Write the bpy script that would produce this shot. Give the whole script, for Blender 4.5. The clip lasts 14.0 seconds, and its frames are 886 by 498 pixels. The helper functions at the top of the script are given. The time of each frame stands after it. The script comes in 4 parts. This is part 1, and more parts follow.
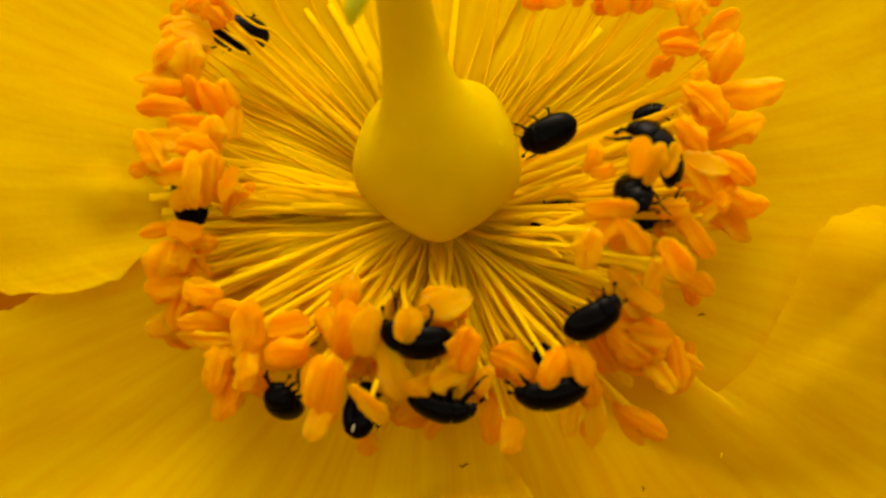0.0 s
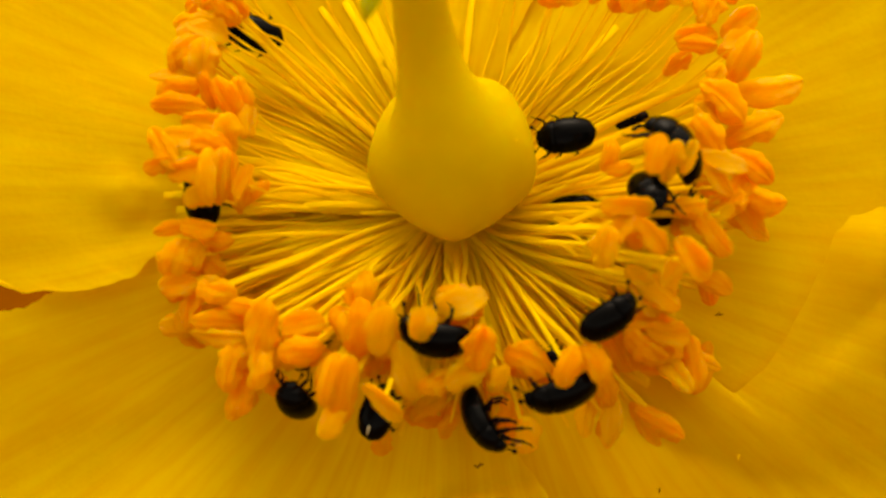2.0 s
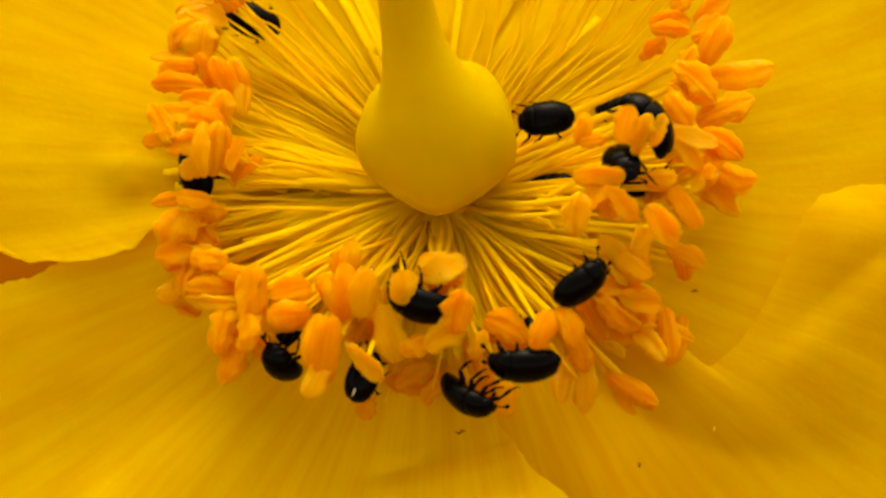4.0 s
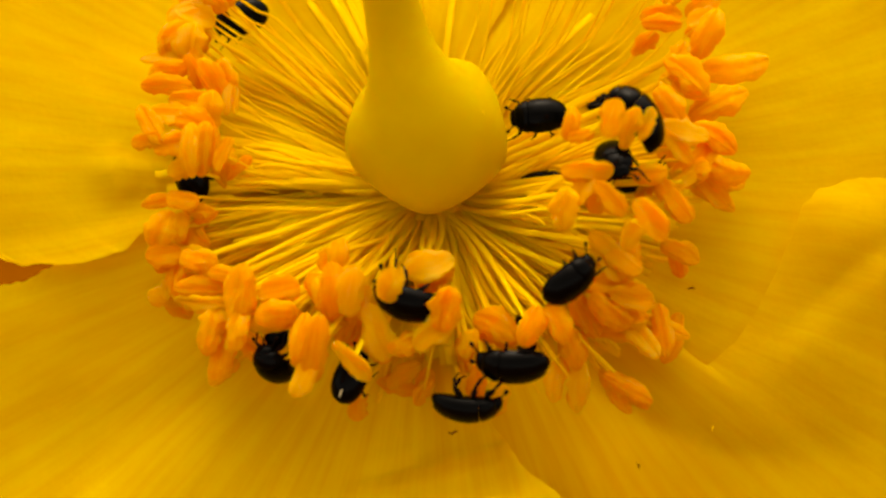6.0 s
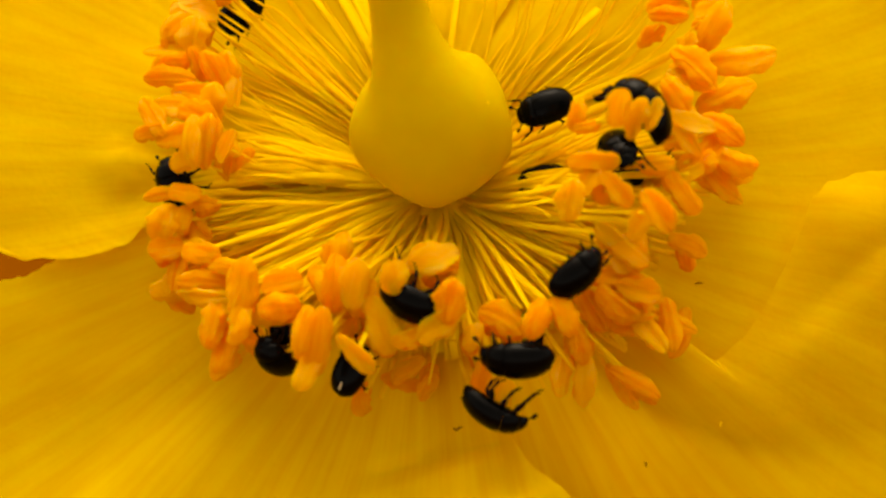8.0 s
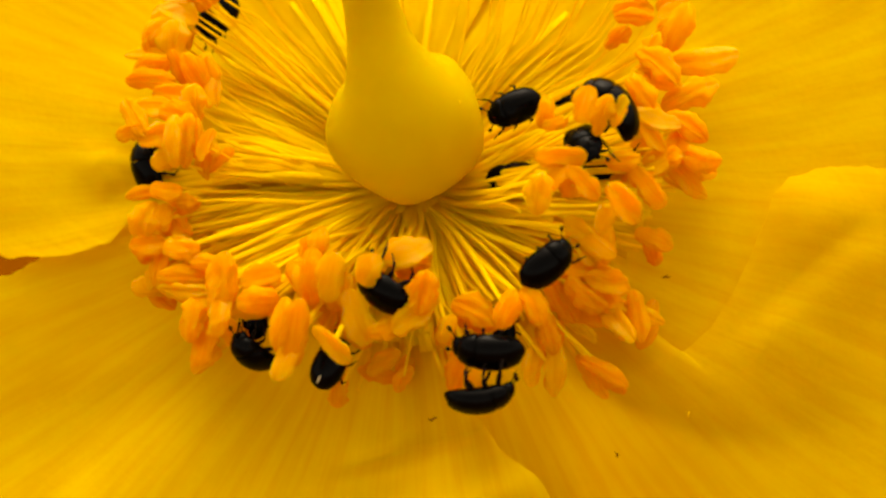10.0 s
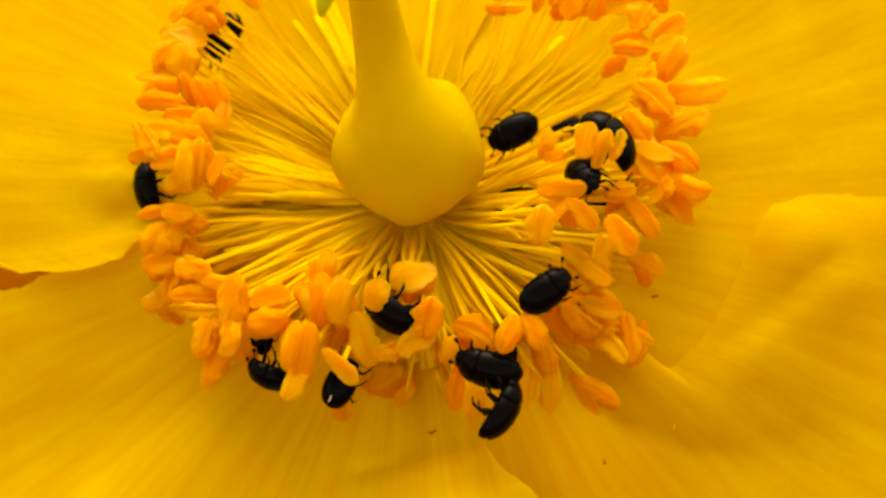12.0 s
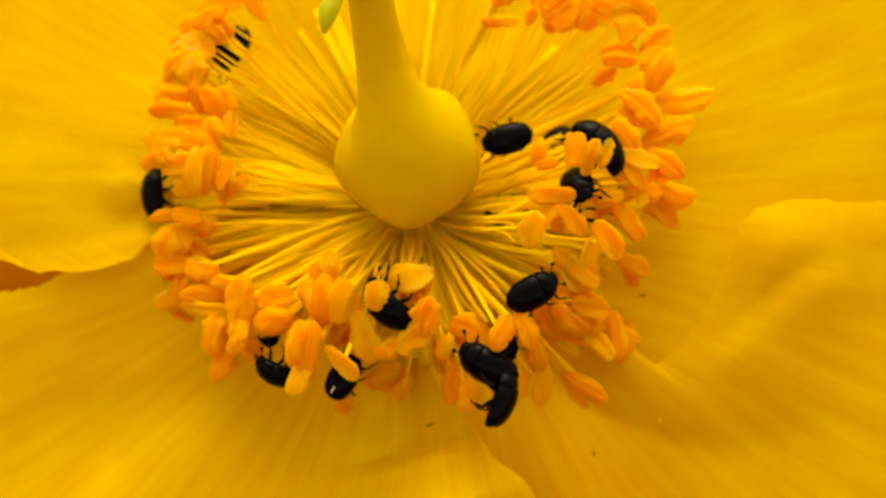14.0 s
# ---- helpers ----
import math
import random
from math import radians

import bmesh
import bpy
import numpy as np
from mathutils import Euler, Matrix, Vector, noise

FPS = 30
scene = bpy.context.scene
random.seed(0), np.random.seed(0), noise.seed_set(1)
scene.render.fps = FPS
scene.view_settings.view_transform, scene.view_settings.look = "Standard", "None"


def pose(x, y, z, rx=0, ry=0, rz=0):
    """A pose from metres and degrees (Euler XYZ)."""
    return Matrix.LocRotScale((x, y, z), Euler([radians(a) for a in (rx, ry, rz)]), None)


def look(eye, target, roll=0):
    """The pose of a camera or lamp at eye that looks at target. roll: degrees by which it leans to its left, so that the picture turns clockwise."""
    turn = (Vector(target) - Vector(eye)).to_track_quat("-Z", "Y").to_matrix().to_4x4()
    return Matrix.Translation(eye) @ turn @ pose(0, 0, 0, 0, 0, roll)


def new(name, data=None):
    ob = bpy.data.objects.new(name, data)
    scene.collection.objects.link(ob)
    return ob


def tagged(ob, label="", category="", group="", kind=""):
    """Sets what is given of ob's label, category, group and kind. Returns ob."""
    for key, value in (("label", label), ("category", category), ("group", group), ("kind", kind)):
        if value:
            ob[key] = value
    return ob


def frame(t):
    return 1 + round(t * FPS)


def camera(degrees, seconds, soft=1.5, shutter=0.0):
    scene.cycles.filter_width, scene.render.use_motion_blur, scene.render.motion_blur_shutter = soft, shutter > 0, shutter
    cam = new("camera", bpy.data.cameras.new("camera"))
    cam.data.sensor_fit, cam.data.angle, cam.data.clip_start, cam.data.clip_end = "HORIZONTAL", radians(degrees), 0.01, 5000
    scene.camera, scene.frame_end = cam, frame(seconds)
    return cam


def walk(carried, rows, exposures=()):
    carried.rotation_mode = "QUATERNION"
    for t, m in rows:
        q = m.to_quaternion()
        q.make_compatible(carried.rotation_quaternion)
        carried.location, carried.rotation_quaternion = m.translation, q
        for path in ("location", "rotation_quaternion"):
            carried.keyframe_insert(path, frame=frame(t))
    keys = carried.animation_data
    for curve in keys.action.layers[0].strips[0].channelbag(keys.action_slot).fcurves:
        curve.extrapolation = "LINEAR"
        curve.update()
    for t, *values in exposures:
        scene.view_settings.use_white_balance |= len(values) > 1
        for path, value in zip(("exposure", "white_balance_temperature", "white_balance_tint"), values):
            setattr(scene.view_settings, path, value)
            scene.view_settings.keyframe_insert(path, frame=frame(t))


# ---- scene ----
# A macro shot: every length below is in millimetres and scaled by MM to metres.
from mathutils.bvhtree import BVHTree

MM = 0.001
cam = camera(38.2, 14.0, soft=2.6)
cam.data.dof.use_dof = True
cam.data.dof.focus_distance = 50.3 * MM
cam.data.dof.aperture_fstop = 44.0
ROWS = [
    (0.0, 0.03, -34.46, 36.53, 42.58, 0.05, 0.05),
    (0.5, 0.30, -34.39, 36.41, 42.63, 0.34, 0.17),
    (1.0, -0.03, -34.20, 35.99, 42.84, 0.20, 0.45),
    (1.5, 0.03, -34.28, 35.84, 42.98, 0.47, 0.48),
    (2.0, 0.03, -34.51, 36.10, 42.91, 0.47, 0.59),
    (2.5, 0.20, -35.32, 35.98, 43.56, 0.53, 0.79),
    (3.0, 1.32, -37.35, 35.49, 44.76, 0.91, 1.53),
    (5.5, 2.85, -38.75, 34.92, 46.22, 2.21, 2.47),
    (6.0, 4.04, -38.61, 34.30, 46.62, 3.04, 2.91),
    (6.5, 4.21, -38.87, 33.87, 47.02, 3.21, 2.92),
    (7.0, 3.69, -38.83, 33.80, 47.07, 2.92, 2.99),
    (7.5, 3.92, -38.68, 33.28, 47.25, 3.08, 3.28),
    (8.0, 4.06, -38.94, 33.18, 47.56, 3.22, 3.13),
    (8.5, 4.26, -39.46, 33.36, 47.78, 3.27, 2.45),
    (11.0, 4.74, -41.06, 33.22, 48.91, 2.95, 2.45),
    (11.5, 4.03, -40.36, 35.76, 46.86, 2.05, 1.70),
    (12.0, 2.73, -40.10, 37.19, 45.86, 1.10, 1.27),
    (12.5, 1.77, -39.86, 37.03, 45.80, 0.42, 1.38),
    (13.0, 2.18, -40.47, 37.01, 46.12, 0.70, 1.54),
    (13.5, 2.85, -40.85, 38.39, 45.50, 1.12, 1.82),
    (14.0, 3.16, -41.41, 39.62, 45.09, 1.16, 1.54),
]
walk(cam, [(t, pose(x * MM, y * MM, z * MM, rx, ry, rz)) for t, x, y, z, rx, ry, rz in ROWS],
     exposures=[(0.0, 1.12, 9500, 10), (3.0, 1.22, 9500, 10), (8.5, 1.28, 9500, 10), (11.0, 1.44, 9500, 10), (14.0, 1.36, 9500, 10)])

# ---- light ----
world = bpy.data.worlds.new("sky")
scene.world = world
world.use_nodes = True
wt = world.node_tree
sky = wt.nodes.new("ShaderNodeTexSky")
sky.sky_type = "NISHITA"
sky.sun_disc = False
sky.air_density, sky.dust_density, sky.ozone_density = 0.6, 4.0, 0.3
sky.sun_elevation = radians(59)
sky.sun_rotation = radians(0)
cloud = wt.nodes.new("ShaderNodeHueSaturation")  # thin even cloud takes most of the blue out of the sky
cloud.inputs["Saturation"].default_value = 0.2
wt.links.new(sky.outputs[0], cloud.inputs["Color"])
wt.links.new(cloud.outputs[0], wt.nodes["Background"].inputs[0])
wt.nodes["Background"].inputs[1].default_value = 0.15
sun_data = bpy.data.lights.new("sun", "SUN")
sun_data.energy, sun_data.angle, sun_data.color = 0.6, radians(90), (1.0, 0.95, 0.88)
sun = new("sun", sun_data)
sun.matrix_world = look((0.0, 0.6, 1.0), (0, 0, 0))


# ---- materials ----
def nodes_of(name):
    m = bpy.data.materials.new(name)
    m.use_nodes = True
    nt = m.node_tree
    return m, nt, nt.nodes["Principled BSDF"], nt.nodes["Material Output"]


def noise_node(nt, coords, scale, detail=4.0, rough=0.55, stretch=None):
    n = nt.nodes.new("ShaderNodeTexNoise")
    n.inputs["Scale"].default_value, n.inputs["Detail"].default_value, n.inputs["Roughness"].default_value = scale, detail, rough
    if stretch:
        mp = nt.nodes.new("ShaderNodeMapping")
        mp.inputs["Scale"].default_value = stretch
        nt.links.new(coords, mp.inputs["Vector"])
        coords = mp.outputs[0]
    nt.links.new(coords, n.inputs["Vector"])
    return n.outputs["Fac"]


def ramp(nt, fac, stops):
    r = nt.nodes.new("ShaderNodeValToRGB")
    while len(r.color_ramp.elements) < len(stops):
        r.color_ramp.elements.new(0.5)
    for e, (p, c) in zip(r.color_ramp.elements, stops):
        e.position, e.color = p, (*c, 1)
    nt.links.new(fac, r.inputs[0])
    return r.outputs[0]


def mix(nt, a, b, fac, blend="MULTIPLY"):
    m = nt.nodes.new("ShaderNodeMix")
    m.data_type, m.blend_type = "RGBA", blend
    for sock, v in ((m.inputs[0], fac), (m.inputs[6], a), (m.inputs[7], b)):
        if isinstance(v, (int, float)):
            sock.default_value = v
        elif isinstance(v, tuple):
            sock.default_value = (*v, 1)
        else:
            nt.links.new(v, sock)
    return m.outputs[2]


def bump(nt, height, strength, metres):
    b = nt.nodes.new("ShaderNodeBump")
    b.inputs["Strength"].default_value, b.inputs["Distance"].default_value = strength, metres
    nt.links.new(height, b.inputs["Height"])
    return b.outputs[0]


def coords(nt, which="Object"):
    return nt.nodes.new("ShaderNodeTexCoord").outputs[which]


def sheer(nt, bsdf, out, colour, amount, normal=None):
    """Thin living tissue: part of the light passes through."""
    tr = nt.nodes.new("ShaderNodeBsdfTranslucent")
    mx = nt.nodes.new("ShaderNodeMixShader")
    mx.inputs[0].default_value = amount
    nt.links.new(colour, tr.inputs["Color"])
    if normal is not None:
        nt.links.new(normal, tr.inputs["Normal"])
    nt.links.new(bsdf.outputs[0], mx.inputs[1])
    nt.links.new(tr.outputs[0], mx.inputs[2])
    nt.links.new(mx.outputs[0], out.inputs[0])


def petal_material():
    m, nt, p, out = nodes_of("petal_yellow")
    uv = coords(nt, "UV")
    veins = noise_node(nt, uv, 1.0, 5, 0.6, (22.0, 1.3, 1.0))
    broad = noise_node(nt, uv, 1.0, 3, 0.5, (4.0, 2.0, 1.0))
    fine = noise_node(nt, coords(nt), 3000.0, 2, 0.5)
    c = ramp(nt, veins, [(0.3, (0.87, 0.63, 0.0005)), (0.55, (0.91, 0.725, 0.0005)), (0.75, (0.93, 0.775, 0.0005))])
    c = mix(nt, c, ramp(nt, broad, [(0.3, (0.93, 0.88, 0.7)), (0.7, (1, 1, 1))]), 1.0)
    nt.links.new(c, p.inputs["Base Color"])
    p.inputs["Roughness"].default_value = 0.55
    p.inputs["Specular IOR Level"].default_value = 0.06
    add = nt.nodes.new("ShaderNodeMath")
    add.operation = "ADD"
    nt.links.new(veins, add.inputs[0])
    nt.links.new(fine, add.inputs[1])
    n = bump(nt, add.outputs[0], 0.10, 0.0002)
    nt.links.new(n, p.inputs["Normal"])
    sheer(nt, p, out, c, 0.7, n)
    return m


def filament_material():
    m, nt, p, out = nodes_of("filament_yellow")
    rnd = nt.nodes.new("ShaderNodeObjectInfo").outputs["Random"]
    c = ramp(nt, rnd, [(0.0, (0.97, 0.68, 0.001)), (1.0, (0.98, 0.77, 0.003))])
    grain = noise_node(nt, coords(nt), 2500.0, 3)
    c = mix(nt, c, ramp(nt, grain, [(0.3, (0.98, 0.95, 0.8)), (0.7, (1, 1, 1))]), 1.0)
    nt.links.new(c, p.inputs["Base Color"])
    p.inputs["Roughness"].default_value = 0.65
    p.inputs["Specular IOR Level"].default_value = 0.12
    nt.links.new(bump(nt, grain, 0.2, 0.00004), p.inputs["Normal"])
    sheer(nt, p, out, c, 0.5)
    return m


def anther_material():
    m, nt, p, out = nodes_of("anther_orange")
    rnd = nt.nodes.new("ShaderNodeObjectInfo").outputs["Random"]
    c = ramp(nt, rnd, [(0.0, (0.95, 0.42, 0.006)), (0.6, (0.97, 0.50, 0.014)), (1.0, (0.98, 0.61, 0.035))])
    pollen = noise_node(nt, coords(nt), 16.0, 3, 0.7)
    patch = noise_node(nt, coords(nt), 2.2, 3, 0.6)
    c = mix(nt, c, ramp(nt, patch, [(0.35, (0.95, 0.86, 0.7)), (0.7, (1.0, 1.0, 1.0))]), 1.0)
    ribs = noise_node(nt, coords(nt), 1.0, 3, 0.6, (1.5, 9.0, 9.0))
    c = mix(nt, c, (1.0, 0.66, 0.09), ramp(nt, ribs, [(0.45, (0, 0, 0)), (0.75, (0.55,) * 3)]), "MIX")  # papery seams dusted with pollen
    nt.links.new(c, p.inputs["Base Color"])
    p.inputs["Roughness"].default_value = 0.75
    p.inputs["Specular IOR Level"].default_value = 0.08
    both = nt.nodes.new("ShaderNodeMath")
    both.operation = "ADD"
    nt.links.new(pollen, both.inputs[0])
    nt.links.new(ribs, both.inputs[1])
    nt.links.new(bump(nt, both.outputs[0], 0.5, 0.00005), p.inputs["Normal"])
    p.inputs["Subsurface Weight"].default_value = 1.0
    p.inputs["Subsurface Radius"].default_value = (1.0, 0.6, 0.1)
    p.inputs["Subsurface Scale"].default_value = 0.0005
    sheer(nt, p, out, c, 0.55)
    return m


def pistil_material(name, low, high):
    m, nt, p, out = nodes_of(name)
    broad = noise_node(nt, coords(nt), 420.0, 3, 0.5)
    fine = noise_node(nt, coords(nt), 7000.0, 3, 0.6)
    c = ramp(nt, broad, [(0.3, low), (0.7, high)])
    nt.links.new(c, p.inputs["Base Color"])
    p.inputs["Roughness"].default_value = 0.5
    p.inputs["Specular IOR Level"].default_value = 0.1
    p.inputs["Subsurface Weight"].default_value = 0.6
    p.inputs["Subsurface Radius"].default_value = (1.0, 0.6, 0.1)
    p.inputs["Subsurface Scale"].default_value = 0.0012
    nt.links.new(bump(nt, fine, 0.15, 0.00003), p.inputs["Normal"])
    sheer(nt, p, out, c, 0.42)
    return m


def shell_material():
    m, nt, p, out = nodes_of("beetle_black")
    pits = noise_node(nt, coords(nt), 22000.0, 2, 0.6)
    patch = noise_node(nt, coords(nt), 2500.0, 3)
    c = ramp(nt, patch, [(0.3, (0.0005, 0.0005, 0.0005)), (0.7, (0.0014, 0.0011, 0.0009))])
    nt.links.new(c, p.inputs["Base Color"])
    nt.links.new(ramp(nt, patch, [(0.3, (0.18,) * 3), (0.7, (0.28,) * 3)]), p.inputs["Roughness"])
    p.inputs["Specular IOR Level"].default_value = 0.055
    nt.links.new(bump(nt, pits, 0.15, 0.00001), p.inputs["Normal"])
    return m


def plain_material(name, low, high, scale, rough):
    m, nt, p, out = nodes_of(name)
    nt.links.new(ramp(nt, noise_node(nt, coords(nt), scale), [(0.3, low), (0.7, high)]), p.inputs["Base Color"])
    p.inputs["Roughness"].default_value = rough
    p.inputs["Specular IOR Level"].default_value = 0.15
    return m


PETAL = petal_material()
FILAMENT = filament_material()
ANTHER = anther_material()
OVARY = pistil_material("ovary_yellow", (0.66, 0.465, 0.001), (0.72, 0.525, 0.0015))
STIGMA = pistil_material("stigma_green", (0.50, 0.56, 0.03), (0.66, 0.66, 0.06))
SHELL = shell_material()
LEG = plain_material("beetle_leg", (0.002, 0.0015, 0.001), (0.010, 0.004, 0.002), 9000, 0.35)
LEG.node_tree.nodes["Principled BSDF"].inputs["Specular IOR Level"].default_value = 0.05
SPECK = plain_material("dried_crumb", (0.14, 0.05, 0.005), (0.34, 0.14, 0.01), 6000, 0.8)
STEM = plain_material("stem_green", (0.10, 0.16, 0.03), (0.17, 0.22, 0.05), 900, 0.6)
PALE = plain_material("pale_cream", (0.75, 0.62, 0.3), (0.85, 0.75, 0.45), 6000, 0.7)
SOIL = plain_material("soil", (0.11, 0.028, 0.001), (0.17, 0.045, 0.001), 30, 0.9)
SOIL.node_tree.nodes["Principled BSDF"].inputs["Specular IOR Level"].default_value = 0.01


# ---- mesh helpers ----
def mesh_of(name, bm, material, smooth=True):
    me = bpy.data.meshes.new(name)
    bm.normal_update()
    bm.to_mesh(me)
    bm.free()
    me.materials.append(material)
    if smooth:
        me.polygons.foreach_set("use_smooth", [True] * len(me.polygons))
    return me


def part(name, mesh, parent, m=None, label=""):
    ob = new(name, mesh)
    ob.parent = parent
    if m is not None:
        ob.matrix_basis = m
    return tagged(ob, label)


def tube(bm, points, radii, sides=6, flat=1.0, up=Vector((0, 0, 1))):
    """A tapered tube along points; flat squeezes it along its own upper side."""
    rings = []
    n = len(points)
    for i, (p, r) in enumerate(zip(points, radii)):
        d = (points[min(i + 1, n - 1)] - points[max(i - 1, 0)]).normalized()
        side = d.cross(up)
        if side.length < 1e-6:
            side = d.cross(Vector((1, 0, 0)))
        side.normalize()
        top = side.cross(d)
        rings.append([bm.verts.new(p + (math.cos(a) * side + math.sin(a) * flat * top) * r) for a in (2 * math.pi * k / sides for k in range(sides))])
    for a, b in zip(rings, rings[1:]):
        for k in range(sides):
            bm.faces.new((a[k], a[(k + 1) % sides], b[(k + 1) % sides], b[k]))
    bm.faces.new(list(reversed(rings[0])))
    bm.faces.new(rings[-1])
    return rings


def bezier(p0, p1, p2, p3, n):
    out = []
    for i in range(n + 1):
        t = i / n
        out.append(p0 * (1 - t) ** 3 + p1 * (3 * t * (1 - t) ** 2) + p2 * (3 * t * t * (1 - t)) + p3 * t ** 3)
    return out


def lathe(bm, profile, sides=48, shape=None, caps=(True, True)):
    """Rings of (centre, radius) square to the line of centres; shape(angle, step) scales the radius."""
    rings = []
    n = len(profile)
    for i, (c, r) in enumerate(profile):
        d = (profile[min(i + 1, n - 1)][0] - profile[max(i - 1, 0)][0]).normalized()
        right = Vector((0, 1, 0)).cross(d).normalized()
        ahead = d.cross(right)
        rings.append([bm.verts.new(c + (math.cos(a) * right + math.sin(a) * ahead) * r * (shape(a, i / (n - 1)) if shape else 1)) for a in (2 * math.pi * k / sides for k in range(sides))])
    for a, b in zip(rings, rings[1:]):
        for k in range(sides):
            bm.faces.new((a[k], a[(k + 1) % sides], b[(k + 1) % sides], b[k]))
    if caps[0]:
        bm.faces.new(list(reversed(rings[0])))
    if caps[1]:
        bm.faces.new(rings[-1])


# ---- ground ----
def ground():
    bm = bmesh.new()
    rings = [[bm.verts.new((r * math.cos(a), r * math.sin(a), -0.16 + (0.004 * noise.noise((r * 9 * math.cos(a), r * 9 * math.sin(a), 0)) if r < 5 else 0))) for a in (2 * math.pi * k / 48 for k in range(48))] for r in (0.02, 0.06, 0.12, 0.25, 0.5, 1, 3, 10, 60, 600)]
    for a, b in zip(rings, rings[1:]):
        for k in range(48):
            bm.faces.new((a[k], a[(k + 1) % 48], b[(k + 1) % 48], b[k]))
    bm.faces.new(rings[0])
    tagged(new("ground", mesh_of("ground", bm, SOIL)), "bare brown soil far below the flower", "ground", kind="structure")


ground()

# ---- the flower ----
# Its own space: u to the right, v up the slope, w along its axis; the axis leans 30 degrees towards the viewer.
FLOWER = tagged(new("flower"), "wide open yellow flower with a ring of orange anthers", "flower")
FLOWER.matrix_basis = pose(0, 0.8 * MM, -0.8 * MM, 30, 0, 0)
CENTRE = Vector((-0.35, 1.0, 0.0))


def petal_height(ang, r):
    """The shallow bowl in which all petals lie: low in front, higher at both sides."""
    side = math.cos(ang)
    back = max(0.0, math.sin(ang))
    bowl = 0.0022 * r * r
    left = max(0.0, -side) ** 1.5
    right = max(0.0, side) ** 1.5
    return -0.3 + bowl * (1 - 1.6 * max(0.0, -math.sin(ang))) + 1.5 * left * min(1, r / 11) + 0.9 * right * min(1, r / 11) + 0.35 * back * min(1, r / 9) - 0.045 * r * max(0.0, -math.sin(ang))


def smooth(x):
    x = min(1.0, max(0.0, x))
    return x * x * (3 - 2 * x)


def margin(r, outline):
    """Half angle of a petal on one side at radius r, from a few (radius, degrees)."""
    for (r0, h0), (r1, h1) in zip(outline, outline[1:]):
        if r <= r1:
            return h0 + (h1 - h0) * smooth((r - r0) / (r1 - r0))
    return outline[-1][1]


def petal(mid, low_side, high_side, lift, reach, edge_a, edge_b, seed, folds, label, bend=None, creases=()):
    """mid: degrees; low_side, high_side: the outline on its clockwise and its other side; lift: height over the bowl; edge_a, edge_b: how far each
    margin rises; folds: (angle, radius, width, depth, height); bend: (angle, width, radius, height) of a part that bends up beyond a radius;
    creases: (u0, v0, u1, v1, width, depth), a sharp valley with a soft ridge beside it."""
    bm = bmesh.new()
    uvl = bm.loops.layers.uv.new("UVMap")
    nr, ns = 220, 110
    grid, flatuv = [], {}
    for i in range(nr + 1):
        row = []
        for j in range(ns + 1):
            s = 2 * j / ns - 1
            k = i / nr
            r = 0.8 + k * reach * (1 - 0.18 * abs(s) ** 3 + 0.02 * math.sin(5 * s + seed))
            end = -1 if s < 0 else 1
            rim = 0.8 + k * reach * (0.82 + 0.02 * math.sin(5 * end + seed))
            spread = margin(rim, low_side if s < 0 else high_side) * (1 + 0.012 * noise.noise((rim * 0.8, seed, end)) + 0.010 * noise.noise((rim * 2.3, seed + 5, end)))
            deg = mid + spread * s
            ang = radians(deg)
            q = (deg - mid) / 48
            w = petal_height(ang, r) + lift * min(1, r / 6)
            w += 0.9 * math.exp(-((r - 6.0) / 3.0) ** 2)
            w += (edge_a * max(0, -s) ** 7 + edge_b * max(0, s) ** 7) * smooth(r / 12)
            w += 0.6 * noise.noise((r * 0.16 + seed, q * 2.2, seed)) * min(1, r / 5)
            w += 0.045 * noise.noise((r * 0.10, q * 16, seed + 4)) * min(1, r / 4)
            w += 0.035 * noise.noise((r * 0.5, q * 9, seed + 8)) * min(1, r / 4)
            for fa, fr, fw, fd, fh in folds:
                w += fh * math.exp(-((deg - fa) / fw) ** 2 - ((r - fr) / fd) ** 2)
            if bend:
                ba, bw, br, bh = bend
                w += bh * smooth((r - br) / 2.2) * math.exp(-((deg - ba) / bw) ** 2)
            for u0, v0, u1, v1, cw, cd in creases:
                pu, pv = CENTRE.x + r * math.cos(ang), CENTRE.y + r * math.sin(ang)
                du, dv = u1 - u0, v1 - v0
                k = min(1, max(0, ((pu - u0) * du + (pv - v0) * dv) / (du * du + dv * dv)))
                off = ((pu - u0) * dv - (pv - v0) * du) / math.hypot(du, dv)
                far = math.hypot(pu - u0 - k * du, pv - v0 - k * dv)
                w += cd * (0.9 * math.exp(-((far - 1.9 * cw) / (1.6 * cw)) ** 2) * (off > 0) - math.exp(-(far / cw) ** 2)) * smooth(4 * k + 0.2) * smooth(4 * (1 - k) + 0.2)
            v = bm.verts.new((CENTRE + Vector((r * math.cos(ang), r * math.sin(ang), w))) * MM)
            flatuv[v] = (s * spread / 45.0, r / 10.0)
            row.append(v)
        grid.append(row)
    for a, b in zip(grid, grid[1:]):
        for j in range(ns):
            f = bm.faces.new((a[j], b[j], b[j + 1], a[j + 1]))
            for loop in f.loops:
                loop[uvl].uv = flatuv[loop.vert]
    SURFACES.append(BVHTree.FromBMesh(bm))
    ob = part("petal", mesh_of("petal", bm, PETAL), FLOWER, label=label)
    thick = ob.modifiers.new("thickness", "SOLIDIFY")
    thick.thickness, thick.offset, thick.use_rim = 0.08 * MM, -1, False
    return ob


